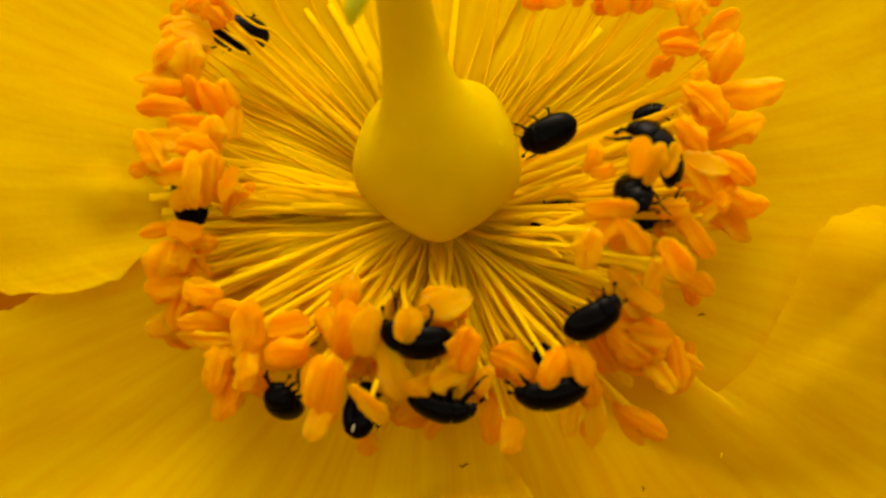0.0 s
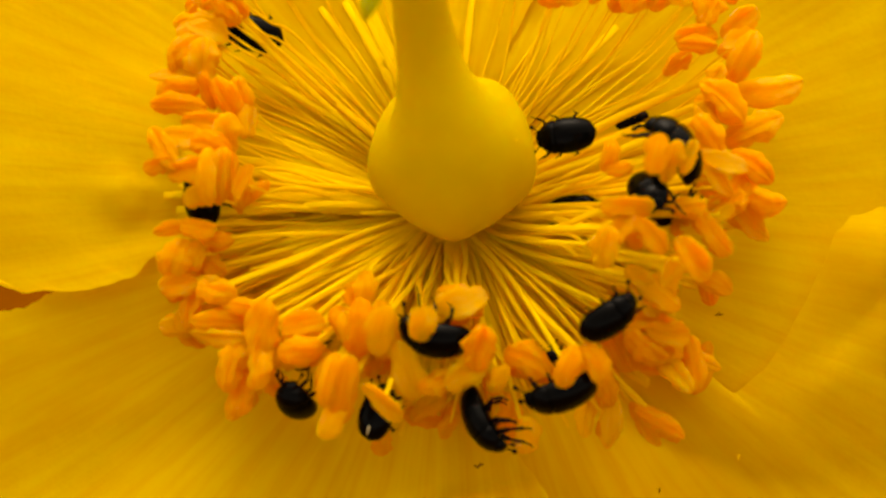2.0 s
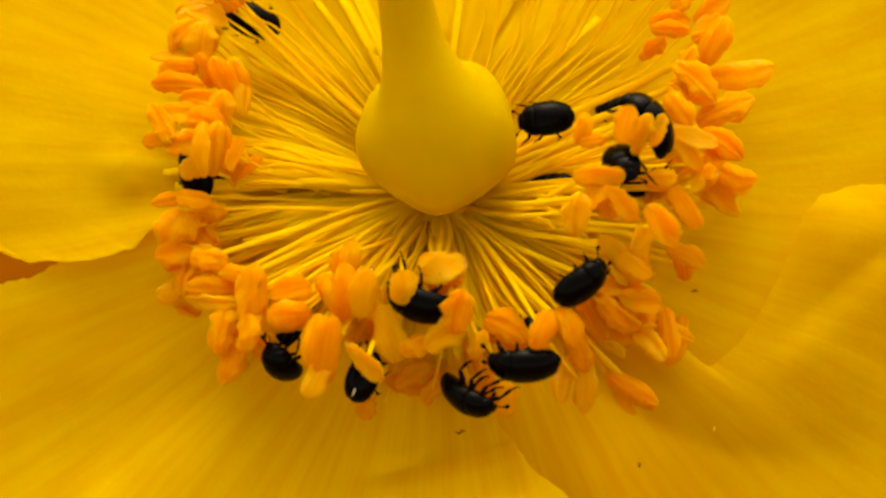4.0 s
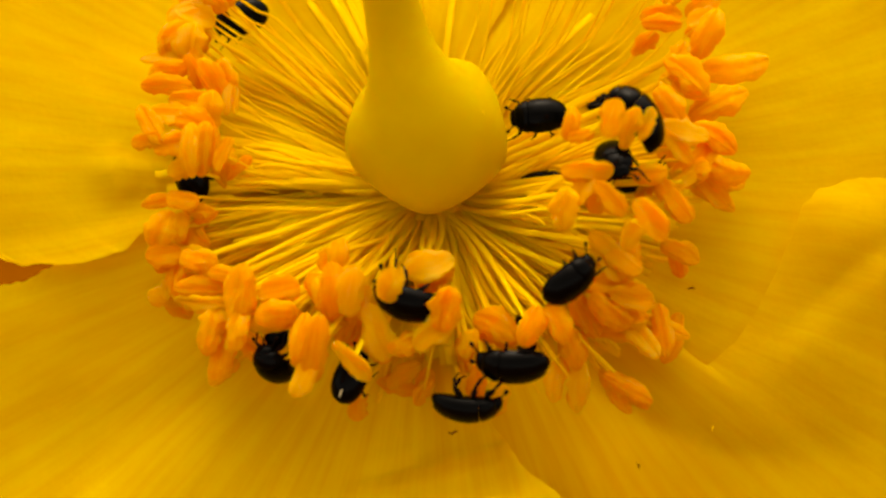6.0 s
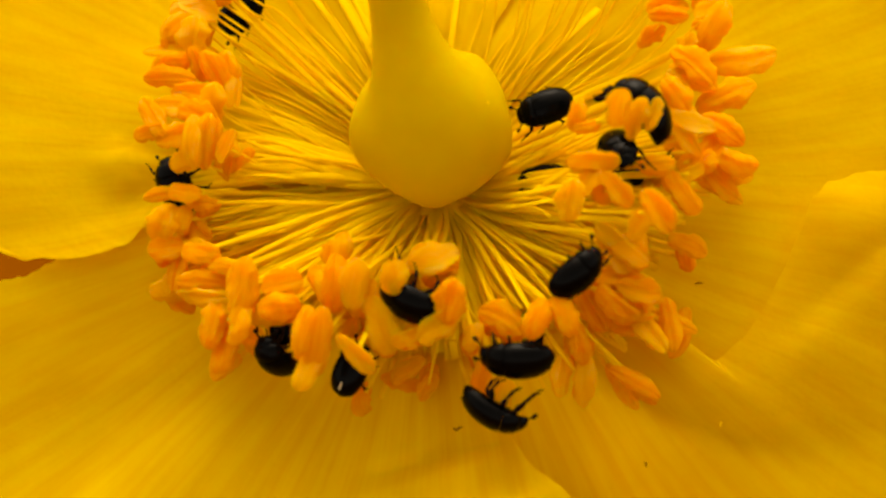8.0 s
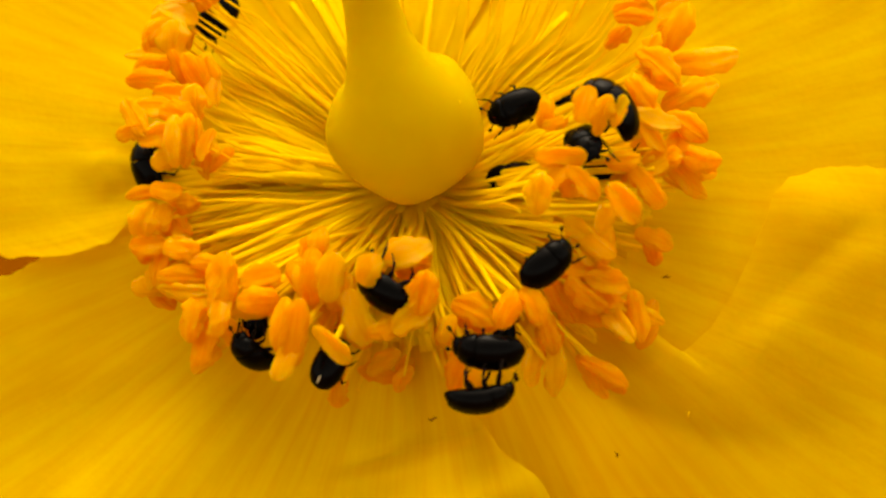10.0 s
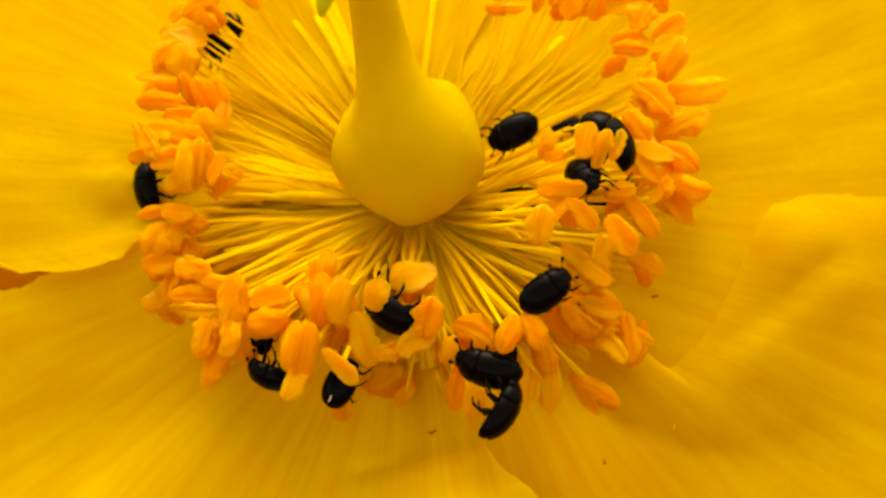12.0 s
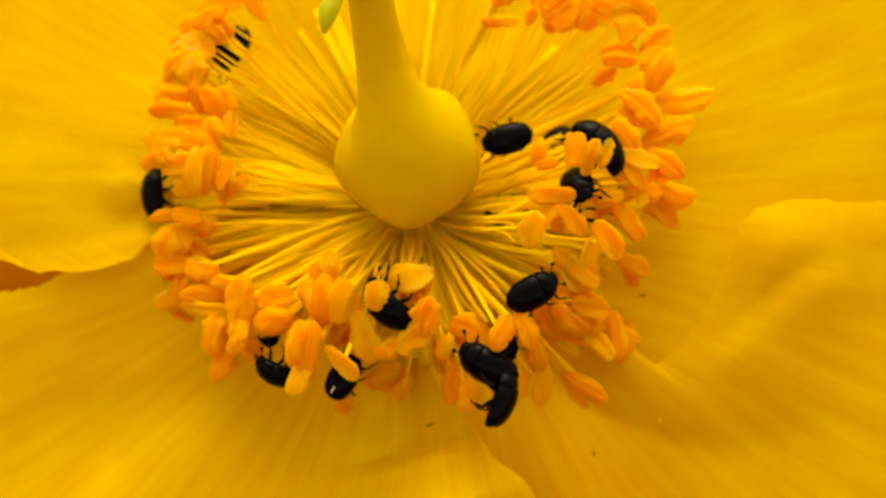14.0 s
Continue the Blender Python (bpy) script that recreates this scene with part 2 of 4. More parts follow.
SURFACES = []
WIDE = [(0, 40), (5, 48), (12, 50), (30, 46)]
petal(118, WIDE, WIDE, -0.1, 30, 0.2, 0.1, 1.0, [(138, 18, 22, 8, -2.0)], "yellow petal behind the pistil")
petal(42, [(0, 88), (9, 87), (12, 85), (15, 82), (20, 66), (30, 52)], [(0, 56), (12, 56), (30, 52)], 0.0, 30, -1.6, 0.0, 2.0, [(28, 20, 22, 7, 0.2), (-24, 13, 12, 4, -0.2)], "bright yellow petal with fine ridges")
petal(322, [(0, 60), (6, 54), (30, 50)], [(0, 16), (9, 7), (13.3, 4), (13.8, 9), (14.05, 15), (14.25, 21), (14.5, 27), (14.85, 32.5), (15.5, 35), (17, 36.5), (30, 36)], 0.6, 30, 0.0, -0.15, 3.0,
      [(352, 16, 7, 3, 0.5), (299, 12.5, 11, 3.5, -1.9), (299, 18.5, 15, 6, -6), (322, 21, 20, 8, -1.5), (329, 11.5, 5, 2.0, -0.7)], "golden yellow petal with a folded margin", bend=(346, 20, 14.2, 0.4),
      creases=[(12.6, -5.9, 18.2, -1.6, 0.7, 0.2)])
petal(242, [(0, 76), (8, 70), (13, 52), (15.9, 47.7), (17, 46.8), (18.3, 47.2), (26, 44)], [(0, 34), (6, 34), (8, 37), (10, 42), (12.1, 46), (14.2, 50.5), (17, 53), (30, 50)], 0.6, 30, -0.3, 1.3, 4.0,
      [(281, 13.9, 14, 1.5, 2.0), (214, 17, 11, 8, -2.2)], "golden yellow petal with soft streaks and a fold",
      creases=[(-3.4, -11.2, 3.6, -9.6, 0.4, 0.34), (-9.0, -6.5, -17.0, -8.5, 0.8, 0.14)])
petal(162, [(0, 58), (12, 60), (30, 52)], [(0, 24), (6, 26), (9, 28), (11.3, 31), (12.5, 34), (14, 34.2), (16.2, 32.3), (18, 29.2), (22, 26), (30, 22)], 0.75, 30, 0.0, 0.4, 5.0,
      [(187, 11.5, 4, 1.6, -0.38), (181, 12.5, 4, 1.8, 0.35), (138, 18, 22, 8, -2.0)], "pale yellow petal overlapping the next one",
      creases=[(-12.6, 2.4, -11.9, -0.4, 0.45, 0.12), (-11.9, 2.0, -11.3, 0.2, 0.4, 0.10), (-12.9, 0.9, -11.5, 0.4, 0.4, 0.08)])


def pistil():
    # height, half width, middle up the slope, middle to the right
    rows = [(0.0, 1.2, 1.2, -0.3), (0.6, 1.9, 1.4, -0.25), (1.2, 2.4, 1.6, -0.24), (2.0, 2.8, 1.8, -0.24), (2.8, 3.05, 1.98, -0.24), (3.5, 3.12, 2.15, -0.26), (4.1, 3.06, 2.3, -0.3), (4.6, 2.9, 2.45, -0.35),
            (5.05, 2.6, 2.62, -0.42), (5.45, 2.24, 2.82, -0.52), (5.85, 1.88, 3.08, -0.64), (6.25, 1.58, 3.4, -0.76), (6.7, 1.34, 3.8, -0.9), (7.2, 1.17, 4.3, -1.03), (7.8, 1.06, 4.95, -1.17),
            (8.5, 0.98, 5.55, -1.3), (9.2, 0.93, 6.2, -1.42), (9.9, 0.9, 6.85, -1.52), (10.6, 0.86, 7.4, -1.6)]
    bm, upper = bmesh.new(), bmesh.new()
    prof = [(Vector((u, v, w)) * MM, r * MM) for w, r, v, u in rows]
    shape = lambda a, k: 1 + (0.045 * math.cos(5 * (a - radians(270))) + 0.01 * math.cos(10 * (a - radians(270)))) * smooth(6 * k) * smooth((0.62 - k) * 2.6)
    lathe(bm, prof[:18], 60, shape, (True, False))
    lathe(upper, prof[17:], 60, None, (False, True))
    SURFACES.append(BVHTree.FromBMesh(bm))
    part("ovary", mesh_of("ovary", bm, OVARY), FLOWER, label="smooth swollen yellow ovary")
    st = part("style", mesh_of("style", upper, OVARY), FLOWER, label="thick yellow style rising from the ovary")
    b0 = Vector((-1.6, 7.3, 10.5))
    for tip, rise in [((-2.95, 3.9, 12.0), 1.6), ((-4.6, 6.2, 12.6), 1.2), ((-1.2, 9.8, 12.4), 1.0), ((0.8, 8.6, 12.2), 1.0), ((0.2, 6.6, 13.0), 1.2)]:
        bm = bmesh.new()
        tip = Vector(tip)
        pts = bezier(b0, b0.lerp(tip, 0.2) + Vector((0, 0.3, rise * 0.8)), b0.lerp(tip, 0.75) + Vector((0, 0.4, rise)), tip, 12)
        tube(bm, [p * MM for p in pts], [r * MM for r in (0.62, 0.52, 0.45, 0.41, 0.38, 0.36, 0.35, 0.36, 0.40, 0.45, 0.44, 0.34, 0.12)], 14, 0.85, Vector((1, 0, 0)))
        part("stigma_lobe", mesh_of("stigma_lobe", bm, STIGMA), st, label="pale green stigma lobe")
    bm = bmesh.new()
    lathe(bm, [(Vector((-0.25, 1.0, w)) * MM, r * MM) for w, r in ((-1.2, 1.8), (-0.4, 2.0), (0.0, 2.1), (0.2, 1.9), (0.4, 1.2))], 40)
    part("receptacle", mesh_of("receptacle", bm, FILAMENT), FLOWER, label="golden disc from which the stamens spring")
    bm = bmesh.new()
    tube(bm, [Vector(p) * MM for p in ((-0.35, 1.0, -1.0), (-0.35, 1.0, -2), (-0.35, 0.6, -8), (-0.35, -8, -40), (-0.35, -40, -105), (-0.35, -84, -135))], [r * MM for r in (1.9, 1.6, 1.1, 1.1, 1.4, 1.8)], 12, 1.0, Vector((0, 1, 0)))
    part("stem", mesh_of("stem", bm, STEM), FLOWER, label="thin green stem below the flower")


pistil()

# ---- stamens: (u, v, w, angle, length, width) of each anther ----
ANTHERS_A = [
    (-10.41, -0.93, 4, 12, 1.68, 0.59), (-8.83, -1.45, 4.4, -1, 1.12, 0.62), (-10.37, -2.13, 4, 65, 1.57, 1.32), (-10.28, -2.98, 3.8, 10, 1.45, 0.96),
    (-8.8, -3.25, 4.2, -11, 1.59, 0.87), (-9.83, -3.82, 3.3, 75, 1.36, 0.75), (-7.75, -3.91, 4.2, -9, 1.91, 0.68), (-8.57, -4.44, 3.9, -1, 2.11, 0.83),
    (-8.64, -4.9, 3.9, -6, 2.01, 0.64), (-7.07, -4.76, 4.5, 82, 2.11, 1.02), (-10.28, -4.37, 2.6, -1, 1.72, 0.95), (-8.15, -5.94, 3.8, 79, 1.99, 1.04),
    (-7.18, -6.04, 4.3, 84, 1.76, 0.93), (-8.03, -6.92, 3.1, 84, 1.56, 1.01), (-5.57, -4.63, 4.4, 12, 1.68, 1.05), (-5.61, -5.56, 4.5, 10, 1.61, 1.08),
]
ANTHERS_B = [
    (-3.61, -4.82, 5, 78, 1.97, 1.05), (-2.69, -4.95, 5.4, 78, 1.74, 0.99), (-3.33, -3.3, 4.9, 83, 1.13, 0.88), (-4.49, -6.66, 5.5, 78, 1.8, 0.77),
    (-3.94, -7.04, 5.3, 83, 2.39, 0.98), (-3.12, -5.78, 3.1, 62, 1.33, 0.91), (-2.65, -7.47, 5.1, -49, 1.78, 0.79), (-1.88, -6.23, 4.5, -74, 2.17, 1.06),
    (-1.17, -4.79, 5.8, 72, 1.21, 1.07), (0.04, -3.88, 5.1, 12, 1.8, 1.17), (0.73, -5.52, 5.3, 76, 1.69, 1.02), (0.28, -6.33, 4.8, 36, 1.72, 0.96),
    (-0.76, -6.51, 4.3, 20, 1.48, 0.88), (-1.13, -7.22, 1.4, 31, 1.6, 0.8), (-0.4, -7.5, 1.2, 72, 1.3, 0.7), (-2.88, -8.59, 1.7, 92, 1.01, 0.76),
]
ANTHERS_C = [
    (2.48, -5.75, 3.4, -31, 1.67, 1.24), (1.52, -6.38, 3.4, 66, 1.15, 0.7), (3.8, -6.15, 5.3, 66, 1.5, 0.95), (4.7, -6.06, 5.3, -66, 1.5, 0.85),
    (5.3, -6.5, 3.2, -71, 1.8, 0.8), (1.85, -7.7, 2.3, 81, 1.8, 0.95), (2.38, -8.32, 2.8, 85, 1.31, 0.95), (4.78, -7.42, 2, 80, 1.7, 0.8),
    (5.57, -7.83, 2.6, 84, 1.9, 0.85), (7.43, -7.8, 2, -31, 2.1, 0.7), (6.46, -4.35, 4.2, -4, 2.23, 0.81), (5.83, -5.16, 2.9, -62, 2.01, 0.85),
    (6.77, -5.24, 3.9, -37, 1.97, 0.97), (7.51, -4.78, 4.2, -11, 1.52, 0.89), (7.88, -5.79, 2.7, -52, 2.19, 0.85), (8.76, -5.56, 2, -82, 2.05, 0.8),
]
ANTHERS_D = [
    (7.2, -3.44, 4.7, -43, 1.81, 0.88), (6.54, -2.94, 4.7, -38, 1.51, 0.76), (5.22, 1.11, 6.5, 76, 1.11, 0.64), (5.64, 0.71, 6.5, 15, 0.93, 0.51),
    (6.74, 0.77, 7.9, 72, 1.39, 0.82), (7.43, 0.79, 6.8, 66, 1.63, 0.68), (8.01, 1.01, 6.7, 70, 1.37, 0.53), (5.84, -0.75, 6.7, 2, 1.78, 0.81),
    (6.15, -1.38, 6.3, -77, 1.61, 0.92), (6.63, -1.8, 6.6, -48, 1.54, 0.73), (5.62, -1.52, 6.5, 61, 1.32, 0.76), (5.01, -2.17, 6.6, 85, 1.55, 0.91),
    (8.2, -0.46, 5.5, 10, 1.28, 0.83), (8.94, 2.27, 5.5, -55, 1.5, 0.95), (9.44, 1.24, 5.4, -14, 1.84, 0.85), (9.21, 0.7, 5.3, -42, 1.71, 0.64),
]
ANTHERS_E = [
    (9.12, -1.23, 4.8, -54, 1.9, 0.89), (8, -2.63, 6.6, -59, 1.66, 1.01), (7.49, -2.93, 6, 65, 1.23, 0.83), (10.55, -0.3, 3.7, -52, 1.98, 0.78),
    (11.29, 0.19, 4.1, -14, 1.51, 0.95), (10.39, 0.59, 4.2, 60, 1.7, 0.92), (10.77, 1.38, 4.4, -34, 1.8, 1.04), (9.7, 3.76, 4.8, -45, 2.17, 1),
    (11.06, 2.99, 3.7, 26, 2.52, 1.11), (11.79, 4.78, 3.4, 12, 2.56, 1.16), (9.79, -0.02, 4.5, 10, 1.35, 0.89), (-10.35, 4.73, 5.1, 4, 2.07, 0.62),
    (-10.3, 4.1, 5.1, 4, 1.6, 0.87), (-10.31, 3.42, 5.1, -7, 2, 0.85), (-10.11, 2.12, 5.4, -6, 1.74, 0.83), (-9.21, 2.69, 5.3, -10, 1.85, 0.78),
]
ANTHERS_F = [
    (-8.51, 3.56, 5.2, -61, 1.94, 0.94), (-9.26, 4.03, 5.1, -68, 1.42, 0.58), (-7.82, 2.83, 5.2, 89, 1.23, 0.46), (-7.54, 2.8, 5.2, 92, 1.13, 0.36),
    (-8.35, 2.2, 5.4, 85, 1.68, 0.92), (-9.01, 1.68, 5.5, -22, 1.69, 0.98), (-10.68, 1.69, 5.4, -58, 1.91, 0.75), (-10.83, 1.11, 5.4, 15, 1.14, 0.69),
    (-9.75, 0.9, 5.5, 10, 1.54, 0.98), (-9, 0.56, 5.7, 90, 2.13, 0.81), (-8.52, 0.64, 5.5, 83, 2.11, 0.91), (-9.3, 0, 5.3, 21, 1.3, 0.9),
    (-8.13, 0.73, 5.5, 91, 1.53, 0.58), (-7.7, 0.39, 5.6, 71, 1.46, 0.6), (-9.4, 5.19, 5.1, 85, 1.81, 1.09), (-10.09, 5.7, 5.1, 44, 1.66, 1.2),
]
ANTHERS_G = [
    (-10.42, 5.22, 5.1, 86, 1.51, 0.81), (-9.43, 6.48, 5, -18, 1.74, 1.11), (-9.72, 6.59, 5, 21, 1.83, 1.22), (-9.64, -1.95, 4, 85, 1.17, 0.78),
    (-9.44, -0.99, 4.6, -11, 1.38, 0.8), (10.6, 5.6, 4.5, 60, 1.97, 1.09), (10.5, 6.2, 4.5, 20, 1.42, 0.83), (8.9, 6, 4.6, 0, 1.41, 0.68),
    (10.5, 7, 4.5, 40, 1.59, 0.93), (8.9, 6.4, 4.5, 0, 1.51, 0.82), (9.5, 7.5, 4.6, 60, 1.59, 1.03), (9.9, 8.3, 4.6, -40, 1.6, 0.88),
    (8.8, 8, 4.7, 20, 1.59, 0.93), (9.3, 8.6, 4.7, 0, 1.6, 0.93), (7.9, 8.5, 4.9, -20, 1.59, 0.88), (7.3, 8.1, 5, 60, 1.58, 0.92),
]
ANTHERS_H = [
    (6.5, 7.8, 5.2, 70, 1.57, 1.02), (6.2, 8.3, 5.2, 40, 1.57, 0.76), (5.1, 7.8, 5.3, 60, 0.89, 0.46), (5.6, 9, 5.2, 20, 1.58, 0.77),
    (4, 7.6, 5.2, 0, 1.04, 0.51), (3.4, 7.6, 5.2, 0, 1.04, 0.51), (4.1, 9.4, 5.2, 0, 1.59, 0.77), (2.1, 10, 5.2, 0, 1.6, 0.78),
    (-0.9, 10.3, 5, 10, 1.61, 0.78), (-3.4, 10.1, 5, 0, 1.61, 0.78), (-5.9, 9.8, 4.9, -20, 1.62, 0.79), (-7.3, 9.3, 5, -30, 1.62, 0.89),
    (-8.4, 8.5, 5, 0, 1.88, 0.94), (-8.5, 7.6, 5, -45, 1.45, 0.75), (-9, 7.9, 5, 30, 1.61, 0.89), (-8.7, 7.3, 5, -45, 1.45, 0.75),
]
ANTHERS_I = [
    (9.5, -2.6, 2.5, -30, 1.46, 0.8),
]
ANTHERS = ANTHERS_A + ANTHERS_B + ANTHERS_C + ANTHERS_D + ANTHERS_E + ANTHERS_F + ANTHERS_G + ANTHERS_H + ANTHERS_I


def anther_mesh(seed):
    """One anther, unit long and unit wide. Ripe ones are plump beans of two pollen sacs with a groove between them; opened ones are two thin valves
    that spread from the middle like a half open book; spent ones are narrow and crumpled."""
    rnd = random.Random(seed)
    bm = bmesh.new()
    kind = ("ripe", "open", "open", "ripe", "spent")[seed % 5]
    rough = {"ripe": 0.30, "open": 0.44, "spent": 0.65}[kind]
    arch, sweep, twist = rnd.uniform(-0.05, 0.22), rnd.uniform(-0.12, 0.12), rnd.uniform(-0.4, 0.4)
    groove, flat = rnd.uniform(0.25, 0.60), rnd.uniform(0.26, 0.36)
    valley, curl, thin = rnd.uniform(0.12, 0.34), rnd.uniform(-0.22, 0.06), rnd.uniform(0.10, 0.15)
    notch, blunt, fuller = rnd.uniform(0.0, 0.22), rnd.uniform(2.0, 3.4), rnd.uniform(-0.2, 0.2)
    gape, ribs = rnd.uniform(0.0, 0.25), rnd.uniform(7, 11)
    n, m = 22, 36
    rows = []
    for i in range(n + 1):
        e = math.sin(math.pi * (i / n - 0.5))
        r = max(0.0, 1 - abs(e) ** blunt) ** 0.5
        ring = []
        for j in range(m):
            a = 2 * math.pi * j / m
            c, d = math.cos(a), math.sin(a)
            y = 0.47 * r * c * (1 + fuller * (1 if c > 0 else -1) * abs(c))
            if kind == "open":
                y *= 1 + gape * max(0.0, e)
                z = r * (valley * abs(c) ** 1.2 + curl * c ** 4 - 0.5 * valley) + thin * r * d * (1 - 0.45 * abs(c))
            else:
                z = flat * r * d * (1 - groove * math.exp(-(c / 0.24) ** 2) - 0.14 * math.exp(-((abs(c) - 0.66) / 0.10) ** 2))
            z += 0.012 * r * math.cos(ribs * c)
            x = 0.5 * e + notch * abs(c) * e ** 3 * 0.5
            q = 1 + rough * noise.noise((x * 3.0 + seed * 7, c * 1.2, d * 0.6)) + 0.55 * rough * noise.noise((x * 8 + seed, c * 3.5, d)) + 0.35 * rough * noise.noise((x * 19 + seed, c * 6, d * 2))
            y, z = y * q + sweep * (1 - e * e), z * q
            t = twist * e
            ring.append(bm.verts.new((x, y * math.cos(t) - z * math.sin(t), y * math.sin(t) + z * math.cos(t) - arch * e * e)))
        rows.append(ring)
    for a, b in zip(rows, rows[1:]):
        for j in range(m):
            bm.faces.new((a[j], b[j], b[(j + 1) % m], a[(j + 1) % m]))
    bmesh.ops.remove_doubles(bm, verts=bm.verts, dist=1e-4)
    bmesh.ops.recalc_face_normals(bm, faces=bm.faces)
    return mesh_of("anther", bm, ANTHER)


ANTHER_MESHES = [anther_mesh(s) for s in range(30)]
RND = random.Random(11)


def drop(u, v, among=5):
    """The height of the topmost petal (or, among all, of the ovary) at a place."""
    hits = [t.ray_cast(Vector((u, v, 30)) * MM, Vector((0, 0, -1)))[0] for t in SURFACES[:among]]
    return max(h.z for h in hits if h is not None)


def stamen(u, v, w, angle, length, width):
    tip = Vector((u, v, w))
    away = Vector((u - CENTRE.x, v - CENTRE.y, 0))
    ang = math.atan2(away.y, away.x) + RND.uniform(-0.10, 0.10)
    out = Vector((math.cos(ang), math.sin(ang), 0))
    base = CENTRE + out * RND.uniform(1.0, 1.9) + Vector((0, 0, 0.25))
    reach = (tip - base).length
    lower = RND.uniform(0.0, 0.5)
    sway = Vector((-out.y, out.x, 0)) * RND.uniform(-1.2, 1.2) * (1.0 if v < 1 else 0.6)
    p1 = base + out * reach * 0.30 + sway + Vector((0, 0, (0.35 - lower * 0.3) * (w - 0.4) * 0.5))
    p2 = base.lerp(tip, 0.72) - sway * RND.uniform(-0.4, 0.9) + Vector((RND.uniform(-0.25, 0.25), RND.uniform(-0.25, 0.25), 0.10 * w - lower * 0.6))
    pts = bezier(base, p1, p2, tip + Vector((0, 0, -0.12)), 12)
    # at the back the filaments hug the petals and lift only near their ends
    hug = smooth((math.sin(ang) + (0.42 if math.cos(ang) < 0 else 0.12)) / 0.5) * 0.95
    hug *= 1 - math.exp(-((math.degrees(ang) % 360 - 143) / 7) ** 2)  # here they arch over a beetle
    for i in range(2, 12):
        bed = drop(pts[i].x, pts[i].y) / MM + 0.16 - 0.155 * hug + (0.16 - 0.16 * hug) * lower
        k = hug * (1 - smooth((i / 12 - 0.72) / 0.28))
        pts[i].z = max(bed, pts[i].z * (1 - k) + bed * k)
    bm = bmesh.new()
    r0 = RND.uniform(0.13, 0.20) * (1 - 0.6 * hug)
    tube(bm, [p * MM for p in pts], [(r0 * (1 - 0.5 * i / 12)) * MM for i in range(13)], 6, 0.4 - 0.3 * hug)
    fil = part("stamen", mesh_of("stamen", bm, FILAMENT), FLOWER)
    m = pose(u * MM, v * MM, w * MM, RND.uniform(-18, 18) + 14, RND.uniform(-12, 12), 0)
    m = m @ pose(0, 0, 0, 0, 0, angle) @ Matrix.Diagonal((0.97 * length * MM, 1.02 * width * MM, 0.9 * width * MM, 1))
    an = part("anther", RND.choice(ANTHER_MESHES), fil)
    an.matrix_basis = m
    return fil


for row in ANTHERS:
    stamen(*row)
# stamens half hidden under the others
# where beetles sit in the open
CLEAR = [
    (3.9, 3.0), (7.7, 1.7), (6.8, 0.1), (5.4, -4.4), (3.7, -7.0), (2.9, -7.4), (0.0, -7.4), (0.9, -7.9),
    (1.5, -8.7), (2.3, -9.2), (3.3, -9.0), (3.9, -8.5), (-1.0, -5.1), (-3.0, -7.3), (-5.9, -7.2), (-9.6, 0.6),
    (-9.8, -0.4), (-10.4, 0.0), (-11.1, 0.7), (-8.1, 7.2), (7.9, -0.4), (8.6, -0.4), (4.4, 0.2),
]
for row in RND.sample(ANTHERS, 120) + RND.sample(ANTHERS, 70):
    u, v, w, angle, length, width = row
    u, v, w = u * RND.uniform(0.96, 1.04) + RND.uniform(-0.3, 0.3), v * RND.uniform(0.96, 1.03) + RND.uniform(-0.3, 0.3), max(0.9, w - RND.uniform(0.3, 1.8))
    if 4.5 < u < 8.2 and -2.6 < v < 2.2 or any(math.hypot(u - a, v - b) < 1.35 for a, b in CLEAR) or v > 1.5 and RND.random() < 0.75:
        continue
    stamen(u, v, w, angle + RND.uniform(-60, 60), length * 0.95, width * 0.95)


